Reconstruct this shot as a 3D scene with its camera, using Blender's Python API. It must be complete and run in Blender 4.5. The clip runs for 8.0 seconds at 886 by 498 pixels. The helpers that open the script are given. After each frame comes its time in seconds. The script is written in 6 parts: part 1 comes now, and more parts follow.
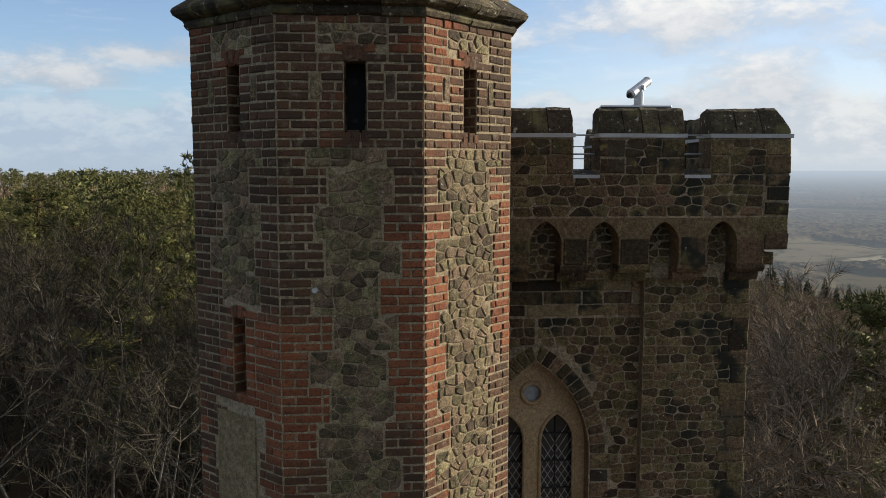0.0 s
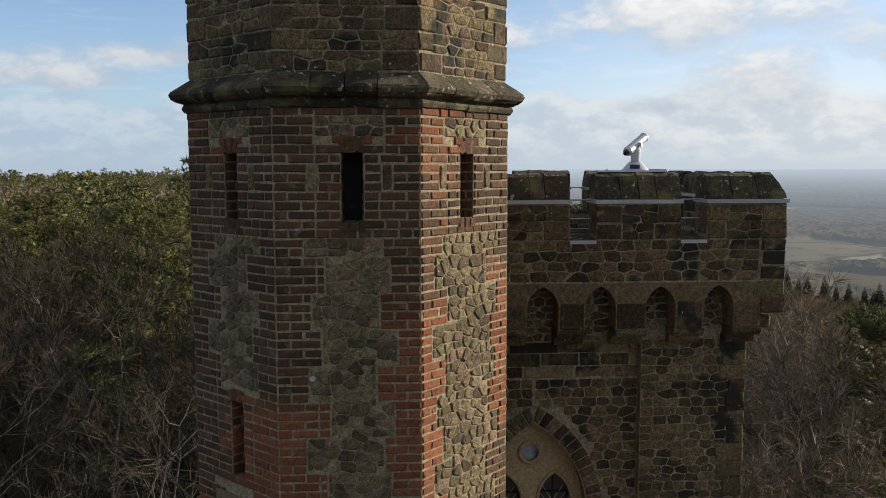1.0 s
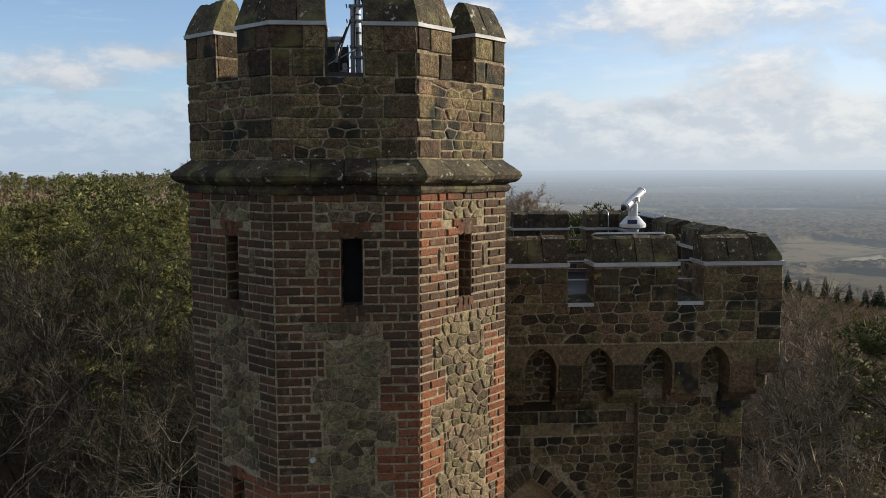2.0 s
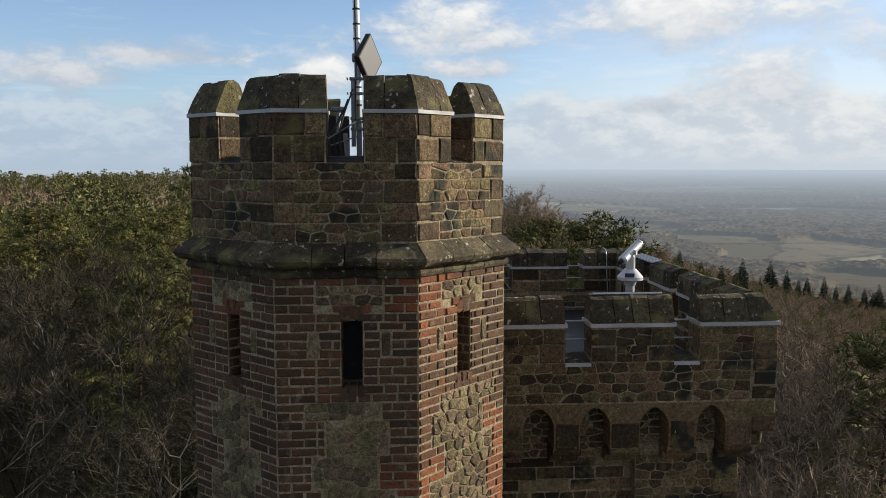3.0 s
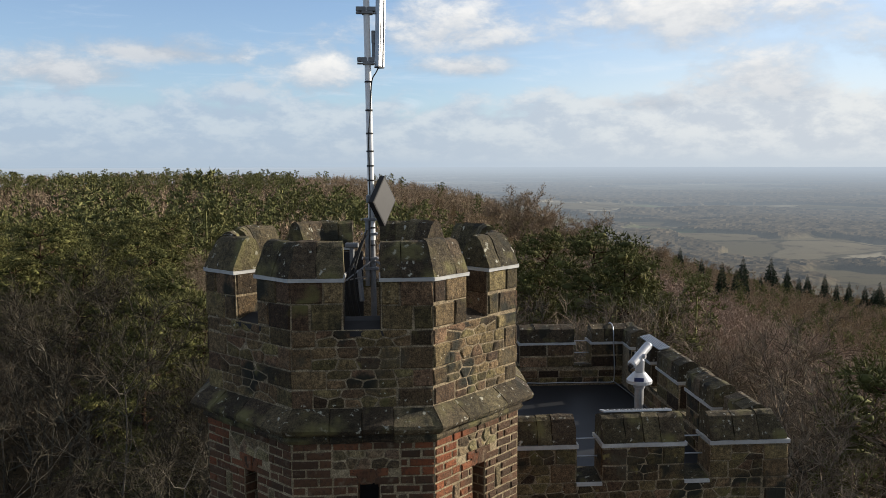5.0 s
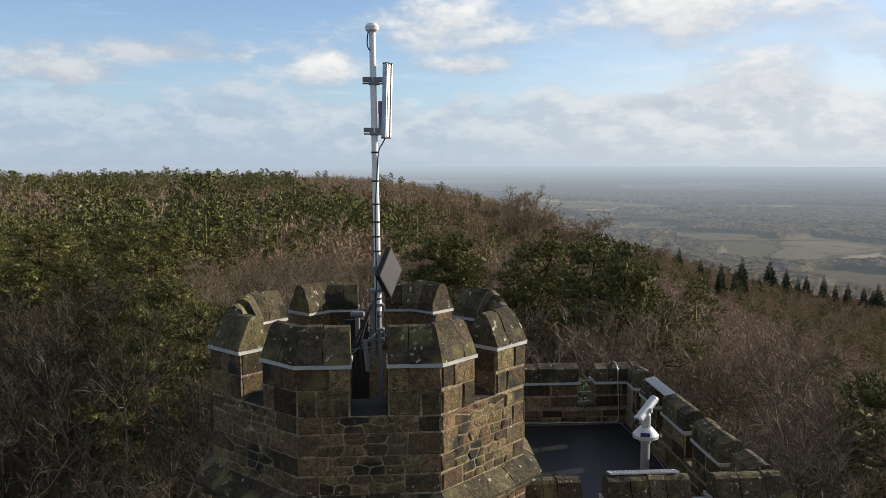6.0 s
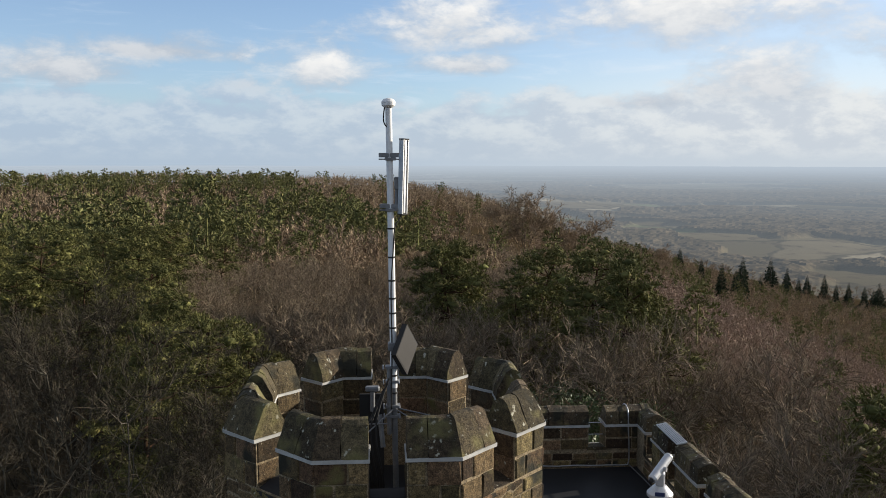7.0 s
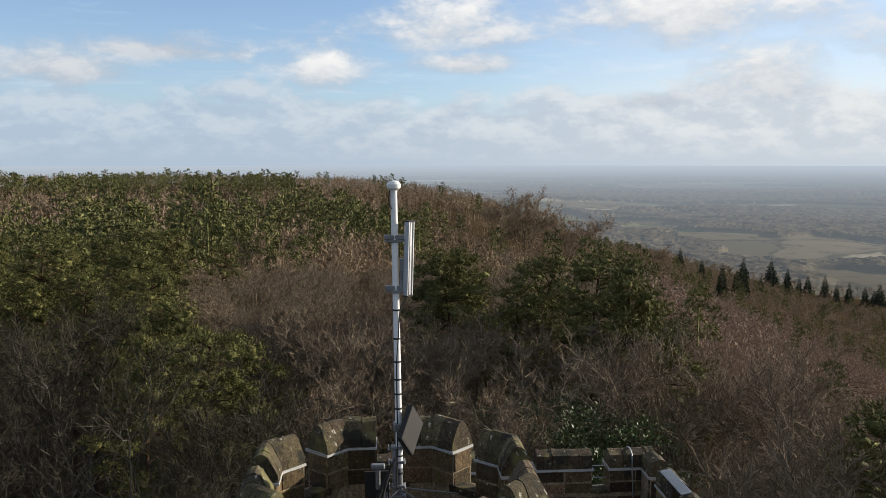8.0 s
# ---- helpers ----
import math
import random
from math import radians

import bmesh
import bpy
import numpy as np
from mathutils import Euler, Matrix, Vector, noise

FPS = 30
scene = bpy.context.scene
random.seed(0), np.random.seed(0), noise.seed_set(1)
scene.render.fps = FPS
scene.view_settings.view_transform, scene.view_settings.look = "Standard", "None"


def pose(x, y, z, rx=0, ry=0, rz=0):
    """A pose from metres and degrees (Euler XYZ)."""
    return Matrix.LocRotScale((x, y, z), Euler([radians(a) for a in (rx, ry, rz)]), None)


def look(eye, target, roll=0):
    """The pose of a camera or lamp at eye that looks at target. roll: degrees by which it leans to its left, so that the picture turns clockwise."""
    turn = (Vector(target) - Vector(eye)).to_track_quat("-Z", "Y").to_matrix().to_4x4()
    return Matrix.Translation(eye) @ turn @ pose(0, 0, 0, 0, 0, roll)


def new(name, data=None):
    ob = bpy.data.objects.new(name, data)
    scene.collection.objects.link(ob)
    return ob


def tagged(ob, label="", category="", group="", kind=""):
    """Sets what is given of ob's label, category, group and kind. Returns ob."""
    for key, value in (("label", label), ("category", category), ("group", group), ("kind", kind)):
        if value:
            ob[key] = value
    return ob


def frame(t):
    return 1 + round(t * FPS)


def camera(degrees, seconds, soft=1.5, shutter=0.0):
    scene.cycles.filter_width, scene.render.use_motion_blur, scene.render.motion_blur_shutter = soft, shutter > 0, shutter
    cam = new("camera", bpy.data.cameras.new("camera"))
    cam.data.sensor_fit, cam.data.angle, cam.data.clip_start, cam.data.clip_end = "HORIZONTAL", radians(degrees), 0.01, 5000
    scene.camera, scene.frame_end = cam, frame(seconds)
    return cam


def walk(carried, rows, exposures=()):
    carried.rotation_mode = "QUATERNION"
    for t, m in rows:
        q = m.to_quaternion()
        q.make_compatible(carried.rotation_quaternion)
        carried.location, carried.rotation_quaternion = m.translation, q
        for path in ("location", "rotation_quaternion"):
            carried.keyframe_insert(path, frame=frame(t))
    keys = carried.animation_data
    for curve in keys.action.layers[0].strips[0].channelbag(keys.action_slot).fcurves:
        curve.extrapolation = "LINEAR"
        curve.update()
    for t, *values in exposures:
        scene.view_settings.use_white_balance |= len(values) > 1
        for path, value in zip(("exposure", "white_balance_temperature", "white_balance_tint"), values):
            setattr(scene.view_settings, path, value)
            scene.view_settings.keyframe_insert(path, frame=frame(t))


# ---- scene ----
cam = camera(56.4, 8.0, soft=0.9)
# seconds, eye, target, roll; the stair turret's axis stands at x = y = 0
PATH = [
    (0, (0.227, -8.136, 17.560), (0.379, -6.152, 17.362), 0.0),
    (0.5, (0.236, -8.110, 17.912), (0.389, -6.126, 17.713), -0.1),
    (1, (0.253, -8.106, 18.288), (0.406, -6.122, 18.088), -0.1),
    (1.5, (0.270, -8.111, 18.630), (0.421, -6.126, 18.432), -0.2),
    (3, (0.272, -8.158, 19.667), (0.425, -6.174, 19.466), 0.0),
    (3.5, (0.236, -8.155, 20.006), (0.390, -6.172, 19.802), -0.1),
    (4, (0.198, -8.124, 20.354), (0.350, -6.141, 20.150), -0.1),
    (4.5, (0.173, -8.079, 20.682), (0.324, -6.095, 20.478), -0.1),
    (5, (0.151, -8.073, 21.046), (0.303, -6.090, 20.839), -0.1),
    (6.5, (0.028, -7.793, 22.075), (0.182, -5.810, 21.865), 0.1),
    (7, (-0.052, -7.708, 22.443), (0.101, -5.725, 22.232), 0.1),
    (7.5, (-0.097, -7.642, 22.819), (0.055, -5.659, 22.607), 0.0),
    (8, (-0.092, -7.602, 23.197), (0.060, -5.619, 22.985), 0.0),
]
EXPOSURE = 0.7
walk(cam, [(t, look(eye, target, roll)) for t, eye, target, roll in PATH], [(0.0, EXPOSURE), (8.0, EXPOSURE)])

# ---- light: low winter sun from the side, broken cloud ----
SUN_AZ, SUN_EL = 16.0, 15.5          # degrees from +x towards +y; above the horizon
sun_dir = Vector((math.cos(radians(SUN_AZ)) * math.cos(radians(SUN_EL)), math.sin(radians(SUN_AZ)) * math.cos(radians(SUN_EL)), math.sin(radians(SUN_EL))))
sun = new("sun", bpy.data.lights.new("sun", "SUN"))
sun.data.energy, sun.data.angle, sun.data.color = 5.0, radians(0.6), (1.0, 0.9, 0.76)
sun.matrix_world = look(sun_dir * 50, (0, 0, 0))


class Nodes:
    """A node tree with short ways to add and join nodes."""
    def __init__(self, tree):
        self.tree = tree
        tree.nodes.clear()

    def add(self, kind, inputs=None, **props):
        n = self.tree.nodes.new(kind)
        for k, v in props.items():
            setattr(n, k, v)
        for k, v in (inputs or {}).items():
            if isinstance(v, bpy.types.NodeSocket):
                self.tree.links.new(v, n.inputs[k])
            else:
                n.inputs[k].default_value = v
        return n

    def math(self, op, a, b=0.0, clamp=False):
        return self.add("ShaderNodeMath", {0: a, 1: b}, operation=op, use_clamp=clamp).outputs[0]

    def vec(self, op, a, b=(0, 0, 0)):
        return self.add("ShaderNodeVectorMath", {0: a, 1: b}, operation=op)

    def ramp(self, fac, lo, hi, a=0.0, b=1.0):
        return self.add("ShaderNodeMapRange", {0: fac, 1: lo, 2: hi, 3: a, 4: b}, interpolation_type="SMOOTHSTEP").outputs[0]

    def mix(self, fac, a, b, blend="MIX"):
        n = self.add("ShaderNodeMix", data_type="RGBA", blend_type=blend)
        for i, v in ((0, fac), (6, a), (7, b)):
            if isinstance(v, bpy.types.NodeSocket):
                self.tree.links.new(v, n.inputs[i])
            else:
                n.inputs[i].default_value = v if i == 0 else (*v[:3], 1)
        return n.outputs[2]

    def noise(self, vector, scale, detail=4.0, rough=0.55, distortion=0.0):
        return self.add("ShaderNodeTexNoise", {"Vector": vector, "Scale": scale, "Detail": detail, "Roughness": rough, "Distortion": distortion}).outputs[0]


# cumulus standing over the plain: bearing and height of the middle, half width, half height (radians), whiteness
CLOUDS = [(0.088, 0.150, 0.085, 0.040, 0.85), (-0.075, 0.106, 0.062, 0.038, 0.95), (-0.36, 0.098, 0.085, 0.030, 0.35), (0.355, 0.165, 0.165, 0.052, 0.95),
          (0.44, 0.095, 0.060, 0.042, 0.7), (0.58, 0.118, 0.055, 0.045, 0.6), (0.318, 0.068, 0.036, 0.012, 0.3), (-0.25, 0.122, 0.10, 0.018, 0.25), (0.10, 0.112, 0.055, 0.016, 0.5)]


def make_world():
    w = bpy.data.worlds.new("sky")
    scene.world = w
    w.use_nodes = True
    n = Nodes(w.node_tree)
    sky = n.add("ShaderNodeTexSky", sky_type="NISHITA", sun_disc=False, sun_elevation=radians(SUN_EL), sun_rotation=radians(90 - SUN_AZ), altitude=300, air_density=1.0, dust_density=0.6, ozone_density=3.0)
    way = n.add("ShaderNodeTexCoord").outputs["Generated"]
    xyz = n.add("ShaderNodeSeparateXYZ", {0: way})
    el = xyz.outputs[2]
    az = n.math("ARCTAN2", xyz.outputs[0], xyz.outputs[1])
    flat = n.add("ShaderNodeCombineXYZ", {0: n.math("MULTIPLY", xyz.outputs[0], 1.0), 1: n.math("MULTIPLY", xyz.outputs[1], 1.0), 2: n.math("MULTIPLY", el, 2.1)}).outputs[0]
    puff = n.noise(flat, 16.0, 9.0, 0.62, 0.15)
    puff_up = n.noise(n.vec("ADD", flat, (0.012, 0.0, 0.035)).outputs[0], 16.0, 9.0, 0.62, 0.15)
    cover, bright = None, None
    for a, e, hw, hh, white in CLOUDS:
        dx = n.math("DIVIDE", n.math("SUBTRACT", az, a), hw * 1.32)
        dy = n.math("DIVIDE", n.math("SUBTRACT", el, e), hh * 1.3)
        dy = n.math("MAXIMUM", dy, n.math("MULTIPLY", dy, -1.7))
        d = n.math("SQRT", n.math("ADD", n.math("MULTIPLY", dx, dx), n.math("MULTIPLY", dy, dy)))
        c = n.ramp(n.math("ADD", n.math("SUBTRACT", 1.0, d), n.math("MULTIPLY", n.math("SUBTRACT", puff, 0.5), 2.1)), -0.15, 0.85)
        up = n.ramp(n.math("DIVIDE", n.math("SUBTRACT", el, e), hh), -0.9, 0.7, white * 0.2, white)
        b = n.math("MULTIPLY", c, up)
        cover = c if cover is None else n.math("MAXIMUM", cover, c)
        bright = b if bright is None else n.math("MAXIMUM", bright, b)
    # sky elsewhere: unseen grey cloud overhead and behind, added to dull the blue fill
    lift = n.math("ADD", n.math("MAXIMUM", el, 0.0), 0.12)
    plan = n.add("ShaderNodeCombineXYZ", {0: n.math("DIVIDE", xyz.outputs[0], lift), 1: n.math("DIVIDE", xyz.outputs[1], lift), 2: 0.0}).outputs[0]
    high = n.math("MULTIPLY", n.ramp(n.noise(plan, 0.7, 7.0, 0.58), 0.36, 0.60), n.ramp(el, 0.2, 0.34))
    # wisps of high cloud
    streak = n.vec("MULTIPLY", flat, (5.0, 5.0, 17.0)).outputs[0]
    tilt = n.vec("ADD", streak, n.vec("SCALE", way).outputs[0]).outputs[0]
    wisp = n.math("MULTIPLY", n.ramp(n.noise(tilt, 1.1, 9.0, 0.62, 0.9), 0.52, 0.86), n.ramp(el, 0.15, 0.5, 0.6, 0.15))
    # a bank of cloud along the horizon
    edge = n.math("ADD", n.math("MULTIPLY", puff, 0.11), n.math("MULTIPLY", n.noise(flat, 4.0, 3.0), 0.07))
    bank = n.ramp(n.math("SUBTRACT", edge, el), -0.004, 0.030)
    lit = n.ramp(n.math("SUBTRACT", puff, puff_up), -0.13, 0.17)
    tint = n.mix(1.0, sky.outputs[0], (0.92, 1.0, 1.16), "MULTIPLY")
    base = n.vec("SCALE", tint)
    base.inputs[3].default_value = 0.085
    warm = n.ramp(az, -0.3, 0.6)
    grey = n.mix(lit, n.mix(warm, (0.27, 0.335, 0.42), (0.36, 0.39, 0.43)), n.mix(warm, (0.37, 0.42, 0.47), (0.50, 0.51, 0.51)))
    col = n.mix(n.ramp(el, 0.05, 0.30, 0.30, 0.10), base.outputs[0], (0.44, 0.53, 0.62))
    col = n.mix(wisp, col, (0.50, 0.54, 0.59))
    veil = n.math("MULTIPLY", n.ramp(az, 0.0, 0.45), n.ramp(el, 0.03, 0.13, 0.85, 0.35))
    col = n.mix(n.math("MULTIPLY", veil, n.ramp(el, 0.16, 0.4, 1.0, 0.0)), col, (0.52, 0.545, 0.56))
    col = n.mix(n.math("MULTIPLY", bank, 0.88), col, grey)
    white = n.mix(n.math("ADD", n.math("MULTIPLY", bright, 0.75), n.math("MULTIPLY", lit, 0.25), True), (0.27, 0.31, 0.365), (0.63, 0.615, 0.59))
    col = n.mix(n.math("MULTIPLY", cover, 0.95), col, white)
    col = n.mix(n.math("MULTIPLY", high, 0.9), col, (0.26, 0.262, 0.265))
    haze = n.math("POWER", n.math("SUBTRACT", 1.0, n.math("MAXIMUM", el, 0.0), True), 45.0)
    col = n.mix(n.math("MULTIPLY", haze, 0.95), col, n.mix(warm, (0.27, 0.33, 0.40), (0.36, 0.40, 0.44)))
    back = n.add("ShaderNodeBackground", {0: col, 1: 1.0})
    n.add("ShaderNodeOutputWorld", {0: back.outputs[0]})


make_world()


# ---- materials ----
def surface(name, colours, scale=3.0, fine=30.0, rough=0.85, bump=0.3, depth=0.01, vary=0.0, hue=0.0, spots=None, metal=0.0, spec=0.3, island=False, stain=None, grain=0.0):
    """Rough procedural surface: two-scale colour variation, optional lichen spots and per-piece variation."""
    m = bpy.data.materials.new(name)
    m.use_nodes = True
    n = Nodes(m.node_tree)
    pos = n.add("ShaderNodeNewGeometry").outputs["Position"]
    wide = n.noise(pos, scale, 5.0, 0.6)
    small = n.noise(pos, fine, 4.0, 0.65)
    col = n.mix(n.ramp(wide, 0.3, 0.7), colours[0], colours[1])
    col = n.mix(n.math("MULTIPLY", n.ramp(small, 0.35, 0.75), 0.55), col, colours[2] if len(colours) > 2 else colours[1])
    if grain:
        mottle = n.math("MULTIPLY", n.ramp(n.noise(pos, fine * 0.55, 5.0, 0.72), 0.28, 0.74, 1 - grain, 1 + grain), n.ramp(n.noise(pos, fine * 2.2, 4.0, 0.7), 0.3, 0.7, 1 - grain * 0.7, 1 + grain * 0.7))
        col = n.vec("MULTIPLY", col, n.add("ShaderNodeCombineXYZ", {0: mottle, 1: mottle, 2: mottle}).outputs[0]).outputs[0]
    if vary or hue:
        rnd = n.add("ShaderNodeNewGeometry").outputs["Random Per Island"] if island else n.add("ShaderNodeObjectInfo").outputs["Random"]
        val = n.math("ADD", 1.0 - vary, n.math("MULTIPLY", rnd, 2 * vary))
        hs = n.math("ADD", 0.5 - hue, n.math("MULTIPLY", n.math("FRACT", n.math("MULTIPLY", rnd, 7.31)), 2 * hue))
        col = n.add("ShaderNodeHueSaturation", {"Hue": hs, "Value": val, "Color": col}).outputs[0]
    if stain:
        s_col, s_scale, lo, hi = stain
        col = n.mix(n.ramp(n.noise(pos, s_scale, 6.0, 0.65), lo, hi), col, s_col)
    if spots:
        for s_col, s_scale, lo, hi in spots:
            col = n.mix(n.ramp(n.noise(pos, s_scale, 3.0, 0.5), lo, hi), col, s_col)
    b = n.add("ShaderNodeBsdfPrincipled", {"Base Color": col, "Roughness": rough, "Metallic": metal, "Specular IOR Level": spec})
    if bump:
        h = n.math("ADD", n.math("MULTIPLY", n.noise(pos, fine * 0.5, 6.0, 0.7), 0.75), n.math("MULTIPLY", n.noise(pos, fine * 2.5, 3.0, 0.6), 0.25))
        bp = n.add("ShaderNodeBump", {"Strength": bump, "Distance": depth, "Height": h})
        n.tree.links.new(bp.outputs[0], b.inputs["Normal"])
    n.add("ShaderNodeOutputMaterial", {0: b.outputs[0]})
    return m


LICHEN = [((0.40, 0.38, 0.29), 21.0, 0.70, 0.75), ((0.20, 0.165, 0.06), 6.0, 0.68, 0.78)]
MOSSY = [((0.024, 0.024, 0.016), 2.3, 0.55, 0.66), ((0.13, 0.115, 0.042), 3.4, 0.60, 0.76)] + LICHEN


def brick_material():
    """Hand-made brick: red to nearly black from brick to brick, in drifts over the wall."""
    m = bpy.data.materials.new("red_brick")
    m.use_nodes = True
    n = Nodes(m.node_tree)
    pos = n.add("ShaderNodeNewGeometry").outputs["Position"]
    one = n.add("ShaderNodeObjectInfo").outputs["Random"]
    two = n.math("FRACT", n.math("MULTIPLY", one, 13.7))
    drift = n.noise(n.vec("ADD", pos, (0.6, 0.0, 0.35)).outputs[0], 0.9, 3.0, 0.5)
    burnt = n.ramp(n.math("ADD", n.math("MULTIPLY", drift, 1.5), n.math("MULTIPLY", one, 0.30)), 0.56, 0.88)
    # newer red brick where the angles were rebuilt
    for spot, reach in (((-0.62, -1.45, 15.7), 0.75), ((0.62, -1.40, 16.3), 1.05), ((1.3, -0.7, 16.6), 0.9)):
        away = n.vec("DISTANCE", pos, spot).outputs["Value"]
        burnt = n.math("SUBTRACT", burnt, n.ramp(away, reach * 0.6, reach, 0.85, 0.0), True)
    burnt = n.math("ADD", burnt, n.ramp(n.vec("DISTANCE", pos, (-0.9, -1.3, 17.6)).outputs["Value"], 0.7, 1.3, 0.7, 0.0), True)
    red = n.mix(two, (0.20, 0.060, 0.025), (0.29, 0.102, 0.044))
    dark = n.mix(two, (0.058, 0.036, 0.021), (0.125, 0.064, 0.034))
    col = n.mix(burnt, red, dark)
    fine = n.noise(pos, 45.0, 6.0, 0.72)
    col = n.mix(n.ramp(fine, 0.48, 0.66, 0.0, 0.75), col, (0.045, 0.031, 0.021))
    col = n.mix(n.ramp(n.noise(pos, 11.0, 5.0, 0.6), 0.56, 0.72, 0.0, 0.65), col, (0.19, 0.152, 0.10))
    b = n.add("ShaderNodeBsdfPrincipled", {"Base Color": col, "Roughness": 0.9, "Specular IOR Level": 0.25})
    bp = n.add("ShaderNodeBump", {"Strength": 1.0, "Distance": 0.016, "Height": n.math("ADD", fine, n.noise(pos, 18.0, 4.0))})
    n.tree.links.new(bp.outputs[0], b.inputs["Normal"])
    n.add("ShaderNodeOutputMaterial", {0: b.outputs[0]})
    return m


M_BRICK = brick_material()
M_STONE = surface("ironstone_rubble", [(0.140, 0.104, 0.054), (0.200, 0.152, 0.084), (0.076, 0.060, 0.036)], 6, 45, 0.93, 1.0, 0.03, 0.48, 0.025, LICHEN, grain=0.5)
M_ASHLAR = surface("dark_ashlar", [(0.102, 0.070, 0.034), (0.150, 0.106, 0.052), (0.056, 0.041, 0.023)], 3, 40, 0.93, 1.0, 0.03, 0.68, 0.025, MOSSY, stain=((0.075, 0.066, 0.044), 1.6, 0.56, 0.72), grain=0.55)
M_MORTAR = surface("lime_mortar", [(0.238, 0.186, 0.110), (0.310, 0.246, 0.152), (0.160, 0.124, 0.074)], 3, 50, 0.95, 0.6, 0.006, grain=0.4)
M_MORTAR_DARK = surface("dark_lime_mortar", [(0.205, 0.160, 0.098), (0.310, 0.245, 0.155), (0.120, 0.096, 0.060)], 2.2, 40, 0.95, 0.8, 0.012, grain=0.5)
M_CAP = surface("weathered_coping_stone", [(0.066, 0.050, 0.028), (0.098, 0.076, 0.043), (0.038, 0.031, 0.019)], 3, 40, 0.93, 1.0, 0.03, 0.52, 0.015, [((0.40, 0.385, 0.31), 17.0, 0.63, 0.71), ((0.15, 0.135, 0.055), 3.2, 0.52, 0.72), ((0.026, 0.025, 0.017), 2.6, 0.58, 0.68)], grain=0.5)
M_LEAD = surface("lead_flashing", [(0.3570, 0.3570, 0.3463), (0.4760, 0.4760, 0.4535), (0.2890, 0.2890, 0.2803)], 4, 30, 0.6, 0.2, 0.004)
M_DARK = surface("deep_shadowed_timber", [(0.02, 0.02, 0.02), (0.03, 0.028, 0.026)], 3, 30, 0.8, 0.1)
M_DECK = surface("bitumen_roof_felt", [(0.0162, 0.0171, 0.0191), (0.0221, 0.0235, 0.0259), (0.0132, 0.0132, 0.0147)], 1.2, 60, 0.5, 0.2, 0.002)
M_FLOOR = surface("woodland_floor", [(0.0410, 0.0278, 0.0167), (0.0546, 0.0401, 0.0236), (0.0273, 0.0241, 0.0123)], 0.05, 0.8, 0.95, 0.5, 0.2, stain=((0.07, 0.058, 0.034), 0.008, 0.54, 0.62), spec=0.0)
M_STEEL = surface("galvanised_steel", [(0.3750, 0.3825, 0.3900), (0.4650, 0.4725, 0.4800), (0.3150, 0.3225, 0.3300)], 6, 40, 0.45, 0.1, 0.002, metal=0.7)
M_WHITE = surface("white_painted_mast", [(0.72, 0.73, 0.73), (0.80, 0.80, 0.79), (0.60, 0.60, 0.58)], 5, 30, 0.5, 0.05, 0.002)

M_DARKSTONE = surface("dark_rubble_stone", [(0.108, 0.074, 0.035), (0.154, 0.109, 0.052), (0.060, 0.044, 0.024)], 5, 45, 0.93, 1.0, 0.035, 0.6, 0.025, MOSSY, stain=((0.075, 0.064, 0.042), 1.6, 0.56, 0.72), grain=0.55)
M_ARCADE = surface("dark_dressed_stone", [(0.1404, 0.0955, 0.0485), (0.1806, 0.1318, 0.0693), (0.0903, 0.0655, 0.0347)], 3, 35, 0.93, 0.9, 0.022, spots=LICHEN, grain=0.5)
# buff sandstone, lightened: the light that the tracery catches is in its colour
M_PALESTONE = surface("buff_sandstone", [(0.3360, 0.2296, 0.1176), (0.4032, 0.2912, 0.1624), (0.2464, 0.1736, 0.0952)], 3, 40, 0.9, 0.35, 0.005, 0.12, grain=0.3)
M_RENDER = surface("old_cement_render", [(0.1766, 0.1339, 0.0693), (0.2260, 0.1764, 0.0970), (0.1342, 0.1013, 0.0527)], 4, 30, 0.95, 0.6, 0.01, grain=0.35)
M_ROUNDEL = surface("pale_medallion", [(0.3360, 0.3440, 0.3520), (0.4480, 0.4560, 0.4640), (0.1600, 0.1600, 0.1600)], 16, 40, 0.7, 0.6, 0.02)
M_GALV = surface("dull_galvanised_metal", [(0.1800, 0.1860, 0.1920), (0.2400, 0.2460, 0.2520), (0.1320, 0.1320, 0.1320)], 8, 40, 0.55, 0.2, 0.002, metal=0.4)
M_SILVER = surface("silver_enamel", [(0.5280, 0.5360, 0.5440), (0.5760, 0.5840, 0.5920), (0.4400, 0.4480, 0.4560)], 6, 40, 0.35, 0.05, 0.001, metal=0.35, spec=0.5)
M_AERIAL = surface("grey_plastic", [(0.034, 0.032, 0.030), (0.041, 0.039, 0.037), (0.028, 0.0265, 0.025)], 4, 40, 0.5, 0.05, 0.001)
M_LABEL = surface("blue_label", [(0.02, 0.03, 0.09), (0.03, 0.04, 0.11)], 10, 40, 0.4, 0.0)
M_PLAQUE = surface("grey_engraved_metal", [(0.42, 0.43, 0.44), (0.52, 0.53, 0.53), (0.34, 0.34, 0.34)], 6, 40, 0.4, 0.1, 0.002, metal=0.5)
M_GLASS = surface("dark_leaded_glass", [(0.02, 0.022, 0.025), (0.035, 0.036, 0.036)], 8, 20, 0.12, 0.15, 0.004, spec=0.6)


# ---- building blocks ----
def part(name, bm, material, parent=None, label="", smooth=False):
    me = bpy.data.meshes.new(name)
    bmesh.ops.recalc_face_normals(bm, faces=bm.faces)
    bm.to_mesh(me)
    bm.free()
    me.materials.append(material)
    if smooth:
        me.polygons.foreach_set("use_smooth", [True] * len(me.polygons))
    ob = new(name, me)
    if parent is not None:
        ob.parent = parent
    if label:
        ob["label"] = label
    return ob


